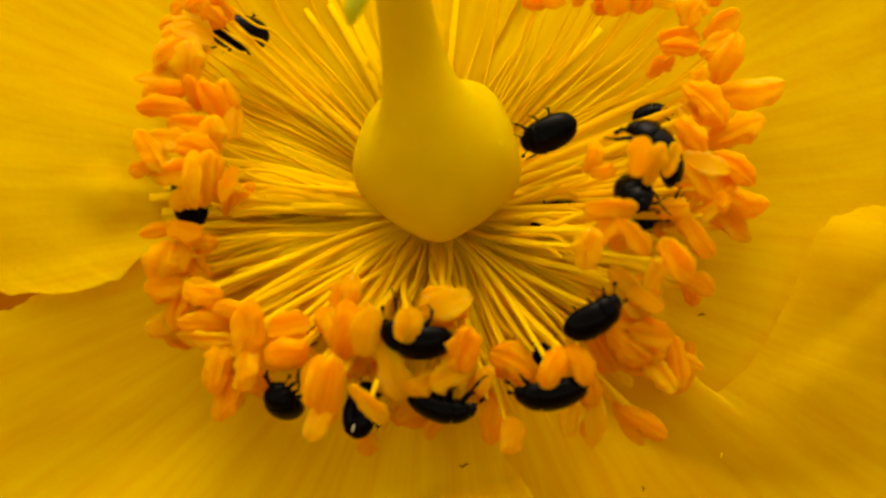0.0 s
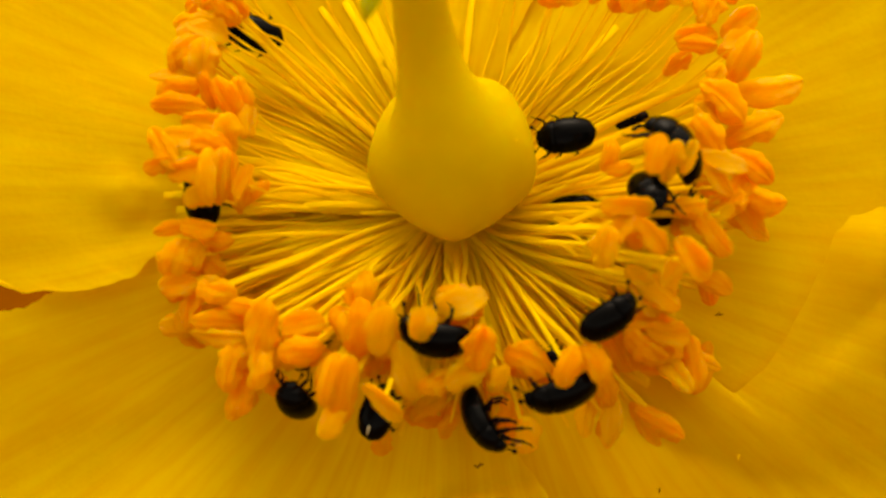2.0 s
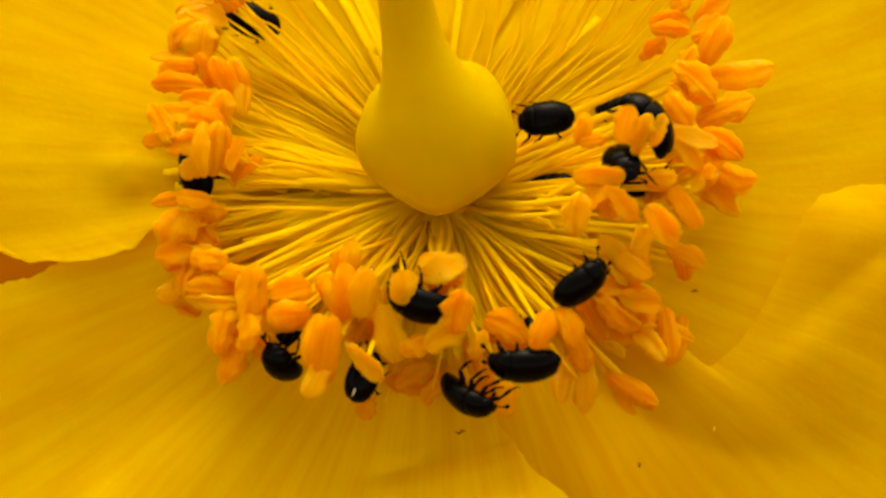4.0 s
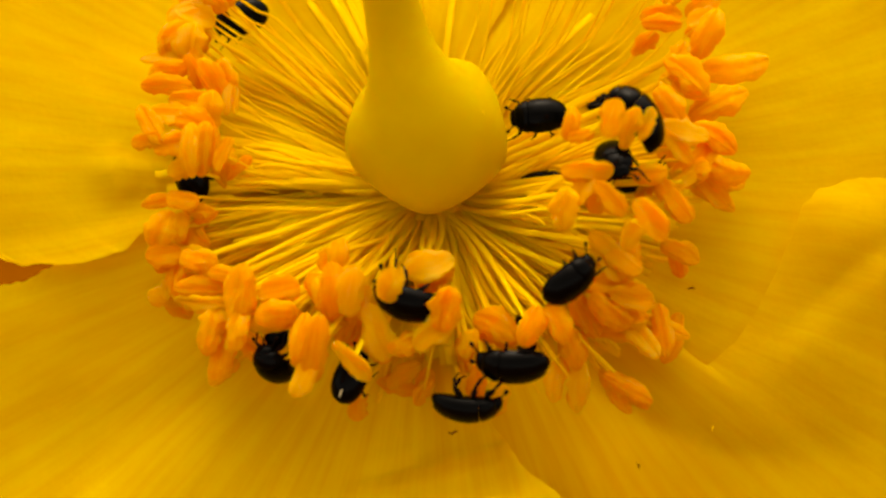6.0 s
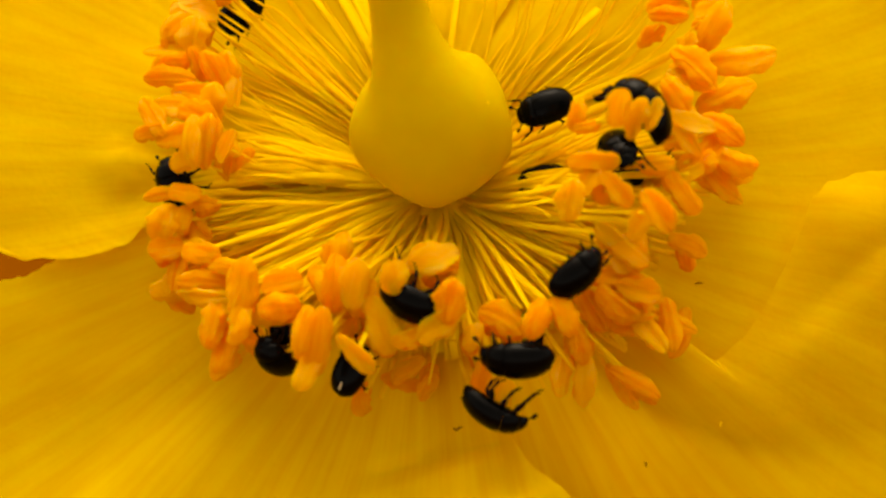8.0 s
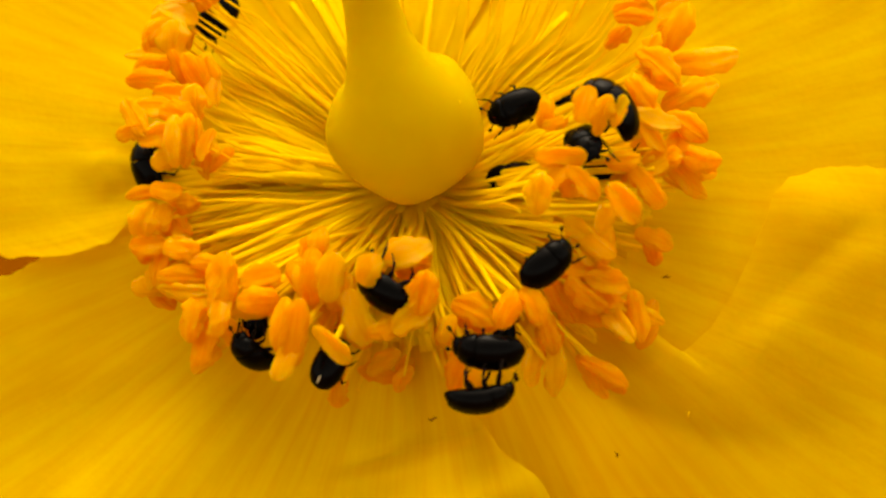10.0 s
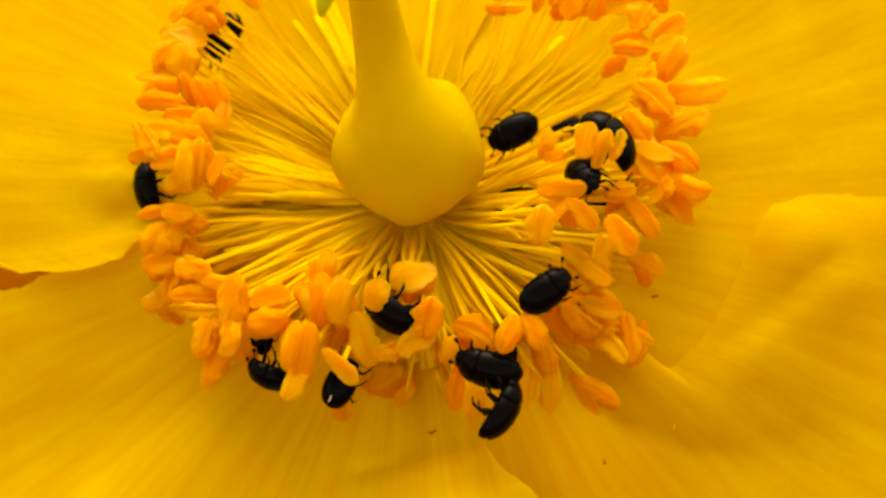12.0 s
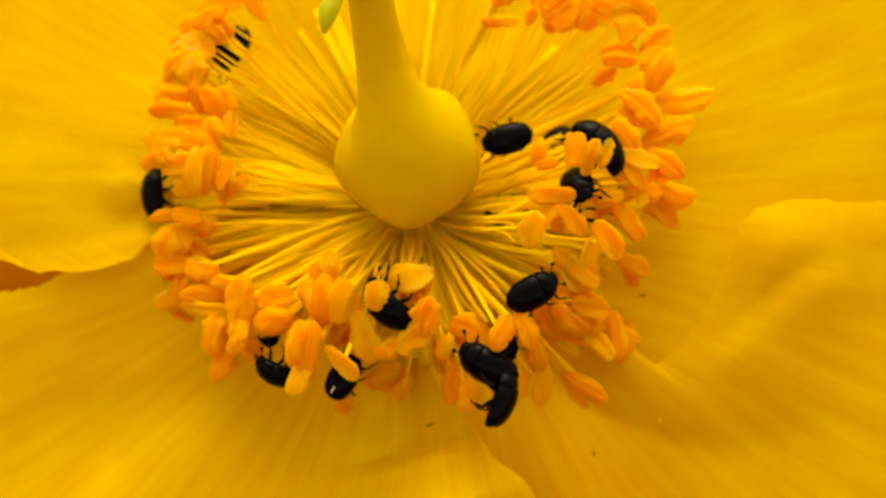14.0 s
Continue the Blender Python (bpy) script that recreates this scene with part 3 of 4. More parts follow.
# single filaments that run over half hidden beetles or out to low anthers: radius and the places they pass
STRANDS = [
    (0.055, [(-6.03, 6.75, 2.9), (-7.17, 7.1, 4.2), (-7.9, 7.57, 4.4), (-9.43, 9.02, 3.6)]),
    (0.055, [(-6.27, 6.28, 2.9), (-7.4, 6.64, 4.2), (-8.13, 7.1, 4.4), (-9.66, 8.53, 3.6)]),
    (0.055, [(-6.49, 5.99, 2.9), (-7.61, 6.35, 4.2), (-8.34, 6.82, 4.4), (-9.88, 8.24, 3.6)]),
    (0.05, [(-6.74, 5.68, 2.9), (-7.85, 6.05, 4.2), (-8.58, 6.51, 4.4), (-10.13, 7.92, 3.6)]),
    (0.055, [(-6.82, 5.42, 2.9), (-7.93, 5.79, 4.2), (-8.65, 6.25, 4.4), (-10.2, 7.66, 3.6)]),
    (0.07, [(-7.06, 5.11, 2.9), (-8.16, 5.48, 4.2), (-8.89, 5.95, 4.4), (-10.44, 7.34, 3.6)]),
    (0.16, [(5.66, 3.77, 2.0), (7.34, 4.49, 2.3), (8.73, 4.82, 3.3), (9.55, 4.84, 4.4)]),
    (0.15, [(5.76, 3.1, 2.0), (7.28, 3.66, 2.3), (8.52, 3.88, 3.3), (9.24, 3.84, 4.4)]),
    (0.16, [(6.03, 2.62, 2.0), (7.42, 3.16, 2.3), (8.56, 3.36, 3.3), (9.22, 3.32, 4.4)]),
    (0.13, [(4.69, -0.19, 3.2), (7.3, -0.44, 4.4), (8.62, -0.54, 4.6), (9.42, -0.54, 4.8)]),
    (0.12, [(4.69, 0.19, 3.2), (7.31, -0.08, 4.4), (8.64, -0.12, 4.6), (9.44, -0.07, 4.8)]),
    (0.12, [(3.08, 0.04, 2.0), (4.69, 0.27, 2.6), (6.69, 0.09, 3.6), (7.77, 0.05, 4.0)]),
    (0.06, [(0.26, -3.38, 3.0), (0.78, -4.38, 3.4), (1.12, -6.03, 3.0), (1.41, -6.72, 1.2)]),
    (0.06, [(3.92, -3.54, 2.8), (5.59, -6.01, 3.0), (6.65, -6.95, 2.4), (7.74, -7.95, 1.6)]),
    (0.06, [(-0.09, -3.48, 2.6), (0.23, -5.37, 3.0), (-0.02, -6.77, 2.4), (-0.33, -7.88, 1.4)]),
    (0.06, [(-1.28, -3.32, 2.8), (-1.86, -4.94, 3.0), (-2.61, -6.38, 2.6), (-3.06, -7.86, 1.2)]),
    (0.06, [(3.27, -3.32, 2.8), (4.76, -5.36, 3.0), (5.18, -6.74, 2.4), (5.54, -7.84, 1.4)]),
    (0.1, [(3.3, -0.41, 1.9), (4.91, -0.32, 2.6), (6.68, -0.45, 3.4), (8.16, -0.79, 4.2)]),
]


def strand(radius, places):
    pts = [Vector(p) for p in places]
    out = Vector((pts[0].x - CENTRE.x, pts[0].y - CENTRE.y, 0)).normalized()
    pts = [CENTRE + out * 1.6 + Vector((0, 0, 0.4))] + pts
    line = []
    for i in range(len(pts) - 1):
        a, b, c, d = pts[max(i - 1, 0)], pts[i], pts[i + 1], pts[min(i + 2, len(pts) - 1)]
        for k in range(5):
            t = k / 5
            line.append(0.5 * (2 * b + (c - a) * t + (2 * a - 5 * b + 4 * c - d) * t * t + (3 * b - a - 3 * c + d) * t ** 3))
    line.append(pts[-1])
    n = len(line) - 1
    for i in range(2, n):
        line[i].z = max(line[i].z, drop(line[i].x, line[i].y) / MM + 0.1)
    bm = bmesh.new()
    tube(bm, [p * MM for p in line], [radius * (1.25 - 0.35 * i / n) * MM for i in range(n + 1)], 7, 0.7)
    fil = part("stamen", mesh_of("stamen", bm, FILAMENT), FLOWER)
    an = part("anther", RND.choice(ANTHER_MESHES), fil)
    p = line[-1]
    an.matrix_basis = pose(p.x * MM, p.y * MM, p.z * MM, 14, 0, 0) @ pose(0, 0, 0, 0, 0, RND.uniform(-60, 60)) @ Matrix.Diagonal((1.05 * MM, 0.65 * MM, 0.6 * MM, 1))


for row in STRANDS:
    strand(*row)


# the many lowest filaments, too close together to count
low = bmesh.new()
for n in range(620):
    ang = radians(RND.uniform(0, 360))
    back = smooth((math.sin(ang) + 0.2) / 0.5)
    if RND.random() < 0.95 * back:
        continue
    out = Vector((math.cos(ang), math.sin(ang), 0))
    far = RND.uniform(8.2, 9.4) * (1.0 - 0.33 * abs(math.sin(ang)) * (1 - back))
    base = CENTRE + out * RND.uniform(0.8, 1.8) + Vector((0, 0, 0.15))
    turn = Vector((-out.y, out.x, 0)) * RND.uniform(-0.9, 0.9)
    lie = RND.uniform(0.02, 0.2) * (1 - 0.75 * back)
    pts = []
    for i in range(10):
        p = base + (out * far + turn) * (i / 9)
        if i:
            p.z = max(0.4, drop(p.x, p.y) / MM + lie + 0.2 * (1 - back) * i / 9)
        pts.append(p)
    r0 = RND.uniform(0.18, 0.30) * (1 + 0.2 * back)
    tube(low, [p * MM for p in pts], [r0 * (1 - 0.05 * i) * MM for i in range(10)], 7, 0.35 - 0.25 * back)
# a second layer in front, rising half way towards the anthers
front = [row for row in ANTHERS if row[1] < 0.8]
for n in range(190):
    u, v, w = RND.choice(front)[:3]
    away = Vector((u - CENTRE.x, v - CENTRE.y, 0))
    ang = math.atan2(away.y, away.x) + RND.uniform(-0.14, 0.14)
    out = Vector((math.cos(ang), math.sin(ang), 0))
    base = CENTRE + out * RND.uniform(1.2, 2.0) + Vector((0, 0, 0.3))
    tip = CENTRE + out * away.length * RND.uniform(0.86, 0.96)
    tip.z = w * RND.uniform(0.4, 0.72)
    sway = Vector((-out.y, out.x, 0)) * RND.uniform(-1.0, 1.0)
    pts = bezier(base, base.lerp(tip, 0.3) + sway, base.lerp(tip, 0.7) - sway + Vector((0, 0, 0.2)), tip, 9)
    for p in pts[2:]:
        p.z = max(p.z, drop(p.x, p.y) / MM + 0.12)
    r0 = RND.uniform(0.11, 0.18)
    tube(low, [p * MM for p in pts], [r0 * (1 - 0.05 * i) * MM for i in range(10)], 6, 0.45)
tagged(part("filament_mat", mesh_of("filament_mat", low, FILAMENT), FLOWER), "crowded yellow filaments at the bottom of the bowl", kind="stuff")


def crumb(u, v, angle, length, width, seed, label, material=SPECK):
    """A dried scrap of stamen lying on a petal."""
    rnd = random.Random(seed)
    bm = bmesh.new()
    pts = [Vector((length * (k - 0.5), width * rnd.uniform(-0.5, 0.5), 0.02 * rnd.random())) for k in (0, 0.3, 0.6, 1.0)]
    tube(bm, [p * MM for p in pts], [width * f * MM for f in (0.25, 0.5, 0.42, 0.12)], 7, 0.6)
    tube(bm, [Vector((0, 0, 0)), Vector((0.1 * length, width * 1.3, 0.03)) * MM], [0.2 * width * MM, 0.08 * width * MM], 5)
    ob = tagged(new("crumb", mesh_of("crumb", bm, material)), label, "crumb", "scraps on the petals")
    ob.matrix_world = FLOWER.matrix_basis @ Matrix.Translation(Vector((u * MM, v * MM, drop(u, v, 6) + 0.04 * MM))) @ pose(0, 0, 0, 0, 0, angle)
    return ob


crumb(10.2, -3.4, 0, 0.32, 0.09, 1, "tiny dry brown scrap on a yellow petal")
crumb(0.8, -9.3, 10, 0.42, 0.10, 2, "tiny branched brown scrap on a yellow petal")
crumb(8.2, -10.0, 70, 0.26, 0.10, 3, "tiny dry brown scrap on a yellow petal")
crumb(10.9, -8.8, 80, 0.36, 0.08, 4, "tiny pale yellow scrap on a yellow petal", FILAMENT)
crumb(2.05, 1.9, -40, 0.14, 0.06, 5, "tiny pale scrap stuck on the ovary", FILAMENT)


# ---- beetles ----
def half_shell(bm, rows, sides, a0, a1, squash=1.0):
    """Lofted shell: rows of (x, half width, height, base) swept from angle a0 to a1."""
    rings = []
    for x, hw, h, z in rows:
        rings.append([bm.verts.new(Vector((x, hw * math.cos(a), z + h * math.sin(a) * squash)) * MM) for a in (a0 + (a1 - a0) * k / sides for k in range(sides + 1))])
    for a, b in zip(rings, rings[1:]):
        for k in range(sides):
            bm.faces.new((a[k], b[k], b[k + 1], a[k + 1]))


def beetle_meshes():
    out = {}
    for name, a0, a1 in (("elytron_left", math.pi / 2 + 0.015, math.pi + 0.3), ("elytron_right", -0.3, math.pi / 2 - 0.015)):
        bm = bmesh.new()
        rows = []
        for i in range(15):
            k = i / 14
            x = 0.22 - 1.20 * k
            prof = (1 - 0.62 * max(0, (k - 0.30) / 0.70) ** 2.4) ** 0.5 * (0.92 + 0.08 * min(1, k / 0.2) ** 0.6)
            rows.append((x, 0.605 * prof + 0.004, 0.45 * prof + 0.004, 0.0))
        half_shell(bm, rows, 12, a0, a1)
        out[name] = mesh_of("elytron", bm, SHELL)
    bm = bmesh.new()
    half_shell(bm, [(0.72, 0.31, 0.20, -0.03), (0.69, 0.39, 0.27, -0.02), (0.58, 0.47, 0.33, -0.01), (0.42, 0.545, 0.385, 0), (0.30, 0.575, 0.41, 0), (0.245, 0.56, 0.40, 0), (0.23, 0.50, 0.34, 0)], 24, -0.35, math.pi + 0.35)
    out["pronotum"] = mesh_of("pronotum", bm, SHELL)
    bm = bmesh.new()
    half_shell(bm, [(0.93, 0.02, 0.02, -0.08), (0.925, 0.14, 0.08, -0.08), (0.89, 0.23, 0.14, -0.07), (0.83, 0.29, 0.19, -0.05), (0.76, 0.31, 0.23, -0.02), (0.66, 0.33, 0.25, -0.02)], 20, -0.7, math.pi + 0.7)
    out["head"] = mesh_of("head", bm, SHELL)
    bm = bmesh.new()
    half_shell(bm, [(0.70, 0.30, 0.10, -0.05), (0.5, 0.50, 0.24, -0.04), (0.2, 0.54, 0.27, -0.04), (-0.2, 0.55, 0.27, -0.04), (-0.6, 0.50, 0.24, -0.03), (-0.9, 0.40, 0.18, -0.01), (-1.06, 0.25, 0.12, 0.0), (-1.14, 0.11, 0.06, 0.0), (-1.16, 0.01, 0.01, 0.0)], 16, math.pi, 2 * math.pi)
    # the tip of the abdomen shows behind the cut ends of the wing cases
    half_shell(bm, [(-0.7, 0.44, 0.33, -0.02), (-0.9, 0.40, 0.28, -0.01), (-1.06, 0.25, 0.17, 0.0), (-1.14, 0.11, 0.07, 0.0), (-1.16, 0.01, 0.01, 0.0)], 14, 0, math.pi)
    out["underside"] = mesh_of("underside", bm, SHELL)
    bm = bmesh.new()
    tube(bm, [Vector(p) * MM for p in ((0.84, 0.20, -0.10), (0.90, 0.28, -0.12), (0.96, 0.34, -0.14), (1.01, 0.38, -0.16), (1.04, 0.40, -0.17), (1.09, 0.42, -0.19), (1.15, 0.44, -0.21), (1.18, 0.45, -0.22))], [r * MM for r in (0.030, 0.020, 0.018, 0.018, 0.040, 0.064, 0.058, 0.02)], 8)
    out["antenna"] = mesh_of("antenna", bm, LEG)
    return out


LEGS = {}  # (name, side): the joint on the belly and the mesh, which has its origin there


def leg_meshes(reach, wide=1.0):
    """Six jointed legs: thick femur, tibia that widens to its end, thin foot with a claw; reach: below 0 drawn in, 0 folded beside the body, 1 stretched out below it; wide: how far they stand out to the sides."""
    out = {}
    for name, x, fwd in (("front", 0.48, 0.34), ("middle", 0.08, 0.02), ("hind", -0.30, -0.36)):
        for side in (-1, 1):
            hip = Vector((x, side * 0.20, -0.24))
            folded = [(0, 0, 0), (fwd * 0.5, 0.38, -0.04), (fwd * 1.0 + 0.08, 0.47, -0.24), (fwd * 1.1 + 0.20, 0.52, -0.34), (fwd * 1.2 + 0.26, 0.58, -0.36)]
            spread = 0.10 if side > 0 else -0.08
            stretched = [(0, 0, 0), (fwd * 0.9 - 0.06 + spread, 0.16, -0.46), (fwd * 1.0 + 0.16 + spread, 0.06, -0.86), (fwd * 1.1 + 0.30 + spread, 0.04, -1.04), (fwd * 1.1 + 0.40 + spread, 0.08, -1.02)]
            if reach < 0:  # drawn in under the body
                stretched, reach_now = [(0, 0, 0), (fwd * 0.4, 0.2, -0.08), (fwd * 0.5, 0.28, -0.16), (fwd * 0.6, 0.3, -0.2), (fwd * 0.7, 0.32, -0.2)], 1.0
            else:
                reach_now = reach
            a, b, c, d, e = [Vector((p[0] + (q[0] - p[0]) * reach_now, side * wide * (p[1] + (q[1] - p[1]) * reach_now), p[2] + (q[2] - p[2]) * reach_now)) for p, q in zip(folded, stretched)]
            pts = [a, a.lerp(b, 0.3), a.lerp(b, 0.7), b, b.lerp(c, 0.12), b.lerp(c, 0.6), c, c.lerp(d, 0.15), c.lerp(d, 0.55), d, d.lerp(e, 0.6), e]
            radii = (0.06, 0.08, 0.08, 0.045, 0.034, 0.046, 0.054, 0.02, 0.028, 0.018, 0.018, 0.006)
            bm = bmesh.new()
            tube(bm, [p * MM for p in pts], [r * MM for r in radii], 7, 0.8, Vector((0.3, 1, 0.2)))
            out[name, side] = (hip, mesh_of("leg", bm, LEG))
    return out


LEGS["tucked"] = leg_meshes(-1.0)
LEGS["folded"] = leg_meshes(0.0)
LEGS["half"] = leg_meshes(0.2)
LEGS["stretched"] = leg_meshes(0.42)
LEGS["splayed"] = leg_meshes(0.0, 1.4)


def curled(meshes, radius):
    """The same body bent along its length, head and tail drawn towards the belly; radius in millimetres."""
    radius *= MM
    for me in meshes.values():
        for v in me.vertices:
            x, y, z = v.co
            v.co = ((radius + z) * math.sin(x / radius), y, (radius + z) * math.cos(x / radius) - radius)
    return meshes


BEETLE = curled(beetle_meshes(), 3.2)
BEETLE_CURLED = curled(beetle_meshes(), 1.5)
BEETLE_BENT = curled(beetle_meshes(), 2.2)
MIRROR = Matrix.Diagonal((1, -1, 1, 1))


def bent(p, radius):
    """Where a place on the straight body comes to lie once the body is curled."""
    return Vector(((radius + p.z) * math.sin(p.x / radius), p.y, (radius + p.z) * math.cos(p.x / radius) - radius))


def beetle(size, label, meshes, radius, stances, restless):
    root = tagged(new("pollen_beetle"), label, "beetle", "beetles on the flower")
    k = size / 2.1
    fit = Matrix.Diagonal((k, k, k, 1))
    for name, mesh in meshes.items():
        plain = name.split("_")[0]
        part(plain, mesh, root, fit)
        if plain == "antenna":
            part(plain, mesh, root, fit @ MIRROR)
    for name, side in LEGS["folded"]:
        hip, mesh = LEGS[stances[side > 0]][name, side]
        leg = part("leg", mesh, root)
        leg.scale = (k, k, k)
        p = bent(hip, radius) * k * MM
        turn = math.degrees(hip.x / radius)
        sway = [RND.uniform(-14, 14) for _ in range(15)]
        if restless:
            walk(leg, [(t, pose(*p, 0.4 * sway[(t + 3) % 15], turn + sway[t], 0.5 * sway[(t + 7) % 15])) for t in range(15)])
        else:
            leg.location, leg.rotation_euler = p, (0, radians(turn + sway[0]), 0)
    return root


BEETLES = {}
BEETLES["by_pistil"] = (2.35, "small black pollen beetle on the filaments beside the ovary", [
    (0.0, 3.90, 1.66, 3.62, -59, 21, -166),
    (0.5, 3.93, 1.69, 3.64, -56, 20, -166),
    (1.0, 3.93, 1.66, 3.62, -55, 12, -175),
    (1.5, 3.88, 1.61, 3.60, -52, 12, -175),
    (2.0, 3.92, 1.57, 3.57, -49, 9, -178),
    (2.5, 3.94, 1.50, 3.53, -45, 10, -176),
    (3.0, 3.92, 1.42, 3.49, -44, 8, -177),
    (5.5, 4.00, 1.57, 3.57, -44, 5, -177),
    (6.5, 4.02, 1.37, 3.45, -43, 2, -178),
    (7.5, 3.99, 1.43, 3.49, -45, 9, -173),
    (8.0, 4.03, 1.47, 3.51, -48, 15, -168),
    (8.5, 4.00, 1.49, 3.53, -52, 15, -168),
    (11.0, 3.99, 1.40, 3.47, -57, 21, -164),
    (11.5, 3.98, 1.49, 3.53, -54, 21, -162),
    (12.0, 3.98, 1.48, 3.52, -52, 22, -162),
    (12.5, 3.92, 1.44, 3.49, -53, 20, -166),
    (13.0, 3.99, 1.40, 3.47, -54, 19, -166),
    (13.5, 3.87, 1.48, 3.52, -55, 15, -168),
    (14.0, 3.96, 1.52, 3.54, -57, 12, -171),
])
BEETLES["behind_twin_anthers"] = (3, "shiny black pollen beetle curled behind two upright orange anthers", [
    (0.0, 7.65, -0.69, 5.27, 43, -31, 135),
    (1.5, 7.67, -0.66, 5.29, 43, -31, 135),
    (3.0, 7.74, -0.66, 5.29, 41, -34, 137),
    (6.5, 7.78, -0.64, 5.30, 41, -38, 140),
    (7.5, 7.73, -0.63, 5.30, 40, -38, 140),
    (8.5, 7.85, -0.73, 5.25, 39, -37, 142),
    (11.0, 7.84, -0.71, 5.26, 37, -37, 145),
    (12.5, 7.81, -0.67, 5.28, 39, -31, 143),
    (14.0, 7.86, -0.63, 5.30, 40, -31, 144),
])
BEETLES["under_twin_anthers"] = (1.7, "black pollen beetle half hidden under yellow filaments", [
    (0.0, 8.24, 4.22, 2.50, -34, -21, 7),
    (0.5, 8.24, 4.20, 2.49, -34, -20, 7),
    (1.0, 7.51, 4.13, 2.45, -35, -24, 11),
    (2.0, 6.79, 3.92, 2.33, -35, -23, 12),
    (3.0, 6.78, 3.89, 2.31, -33, -23, 12),
    (6.5, 6.72, 3.95, 2.35, -29, -21, 13),
    (8.5, 6.72, 4.04, 2.40, -28, -21, 12),
    (11.0, 6.03, 3.78, 2.25, -28, -23, 15),
    (12.5, 6.49, 3.65, 2.17, -33, -25, 15),
    (14.0, 6.35, 3.54, 2.11, -34, -23, 17),
])
BEETLES["facing_out"] = (2.4, "round black pollen beetle with its head down behind an anther", [
    (0.0, 6.81, -1.99, 4.17, 18, -19, -83),
    (1.5, 6.72, -2.01, 4.16, 18, -18, -83),
    (3.0, 6.73, -1.96, 4.19, 17, -15, -81),
    (6.5, 6.87, -2.04, 4.14, 16, -13, -78),
    (7.5, 6.76, -1.97, 4.18, 18, -13, -77),
    (8.5, 6.80, -1.99, 4.17, 17, -12, -77),
    (11.0, 6.67, -1.86, 4.25, 23, -11, -76),
    (12.5, 6.82, -2.01, 4.16, 30, -16, -78),
    (14.0, 6.93, -2.06, 4.13, 28, -17, -77),
])
BEETLES["under_right"] = (2.4, "black pollen beetle below the anthers, mostly hidden", [
    (0.0, 7.93, -1.35, 2.22, 131, -12, -1),
    (1.5, 7.95, -1.34, 2.23, 132, -12, -1),
    (2.5, 7.71, -1.18, 2.32, 133, -9, -3),
    (3.0, 7.80, -1.19, 2.31, 136, -5, -5),
    (5.5, 7.83, -1.15, 2.34, 137, -4, -4),
    (6.5, 7.89, -1.23, 2.29, 138, -2, -4),
    (7.5, 7.86, -1.23, 2.29, 138, -3, -4),
    (8.5, 7.91, -1.18, 2.32, 139, -2, -4),
    (11.0, 7.91, -1.11, 2.36, 140, -2, -3),
    (12.5, 7.94, -0.68, 1.69, 133, -5, -5),
    (14.0, 7.97, -0.70, 1.44, 132, -4, -3),
])
BEETLES["under_filaments"] = (2.3, "black pollen beetle hidden deep under the yellow filaments", [
    (0.0, 4.49, -0.12, 0.95, 43, -9, 2),
    (3.0, 4.52, 0.06, 1.06, 47, -9, 3),
    (7.5, 4.27, 0.03, 1.04, 50, -6, 5),
    (11.0, 4.11, 0.06, 1.06, 52, -5, 5),
    (12.5, 4.50, -0.09, 0.97, 47, -8, 4),
    (14.0, 4.29, -0.20, 0.90, 46, -7, 5),
])
BEETLES["on_right_anthers"] = (2.4, "shiny black pollen beetle sitting on top of the orange anthers", [
    (0.0, 5.39, -5.83, 1.84, 77, -25, 23),
    (0.5, 5.39, -5.79, 1.86, 77, -25, 24),
    (1.0, 5.40, -5.79, 1.86, 77, -26, 25),
    (1.5, 5.36, -5.83, 1.84, 77, -26, 25),
    (2.0, 5.36, -5.84, 1.83, 75, -27, 26),
    (2.5, 5.31, -5.84, 1.83, 76, -27, 26),
    (3.0, 5.30, -5.85, 1.83, 78, -28, 28),
    (5.5, 5.37, -5.88, 1.81, 80, -29, 29),
    (6.5, 5.31, -5.90, 1.80, 78, -30, 32),
    (7.5, 5.35, -5.88, 1.81, 78, -31, 33),
    (8.5, 5.36, -5.97, 1.76, 72, -29, 30),
    (11.0, 5.39, -5.86, 1.82, 66, -30, 30),
    (11.5, 5.33, -5.89, 1.80, 63, -28, 29),
    (12.0, 5.34, -5.88, 1.81, 56, -27, 28),
    (12.5, 5.35, -5.87, 1.81, 56, -28, 27),
    (13.0, 5.30, -5.83, 1.84, 55, -27, 26),
    (13.5, 5.25, -5.81, 1.85, 53, -24, 24),
    (14.0, 5.18, -5.87, 1.81, 53, -22, 22),
])
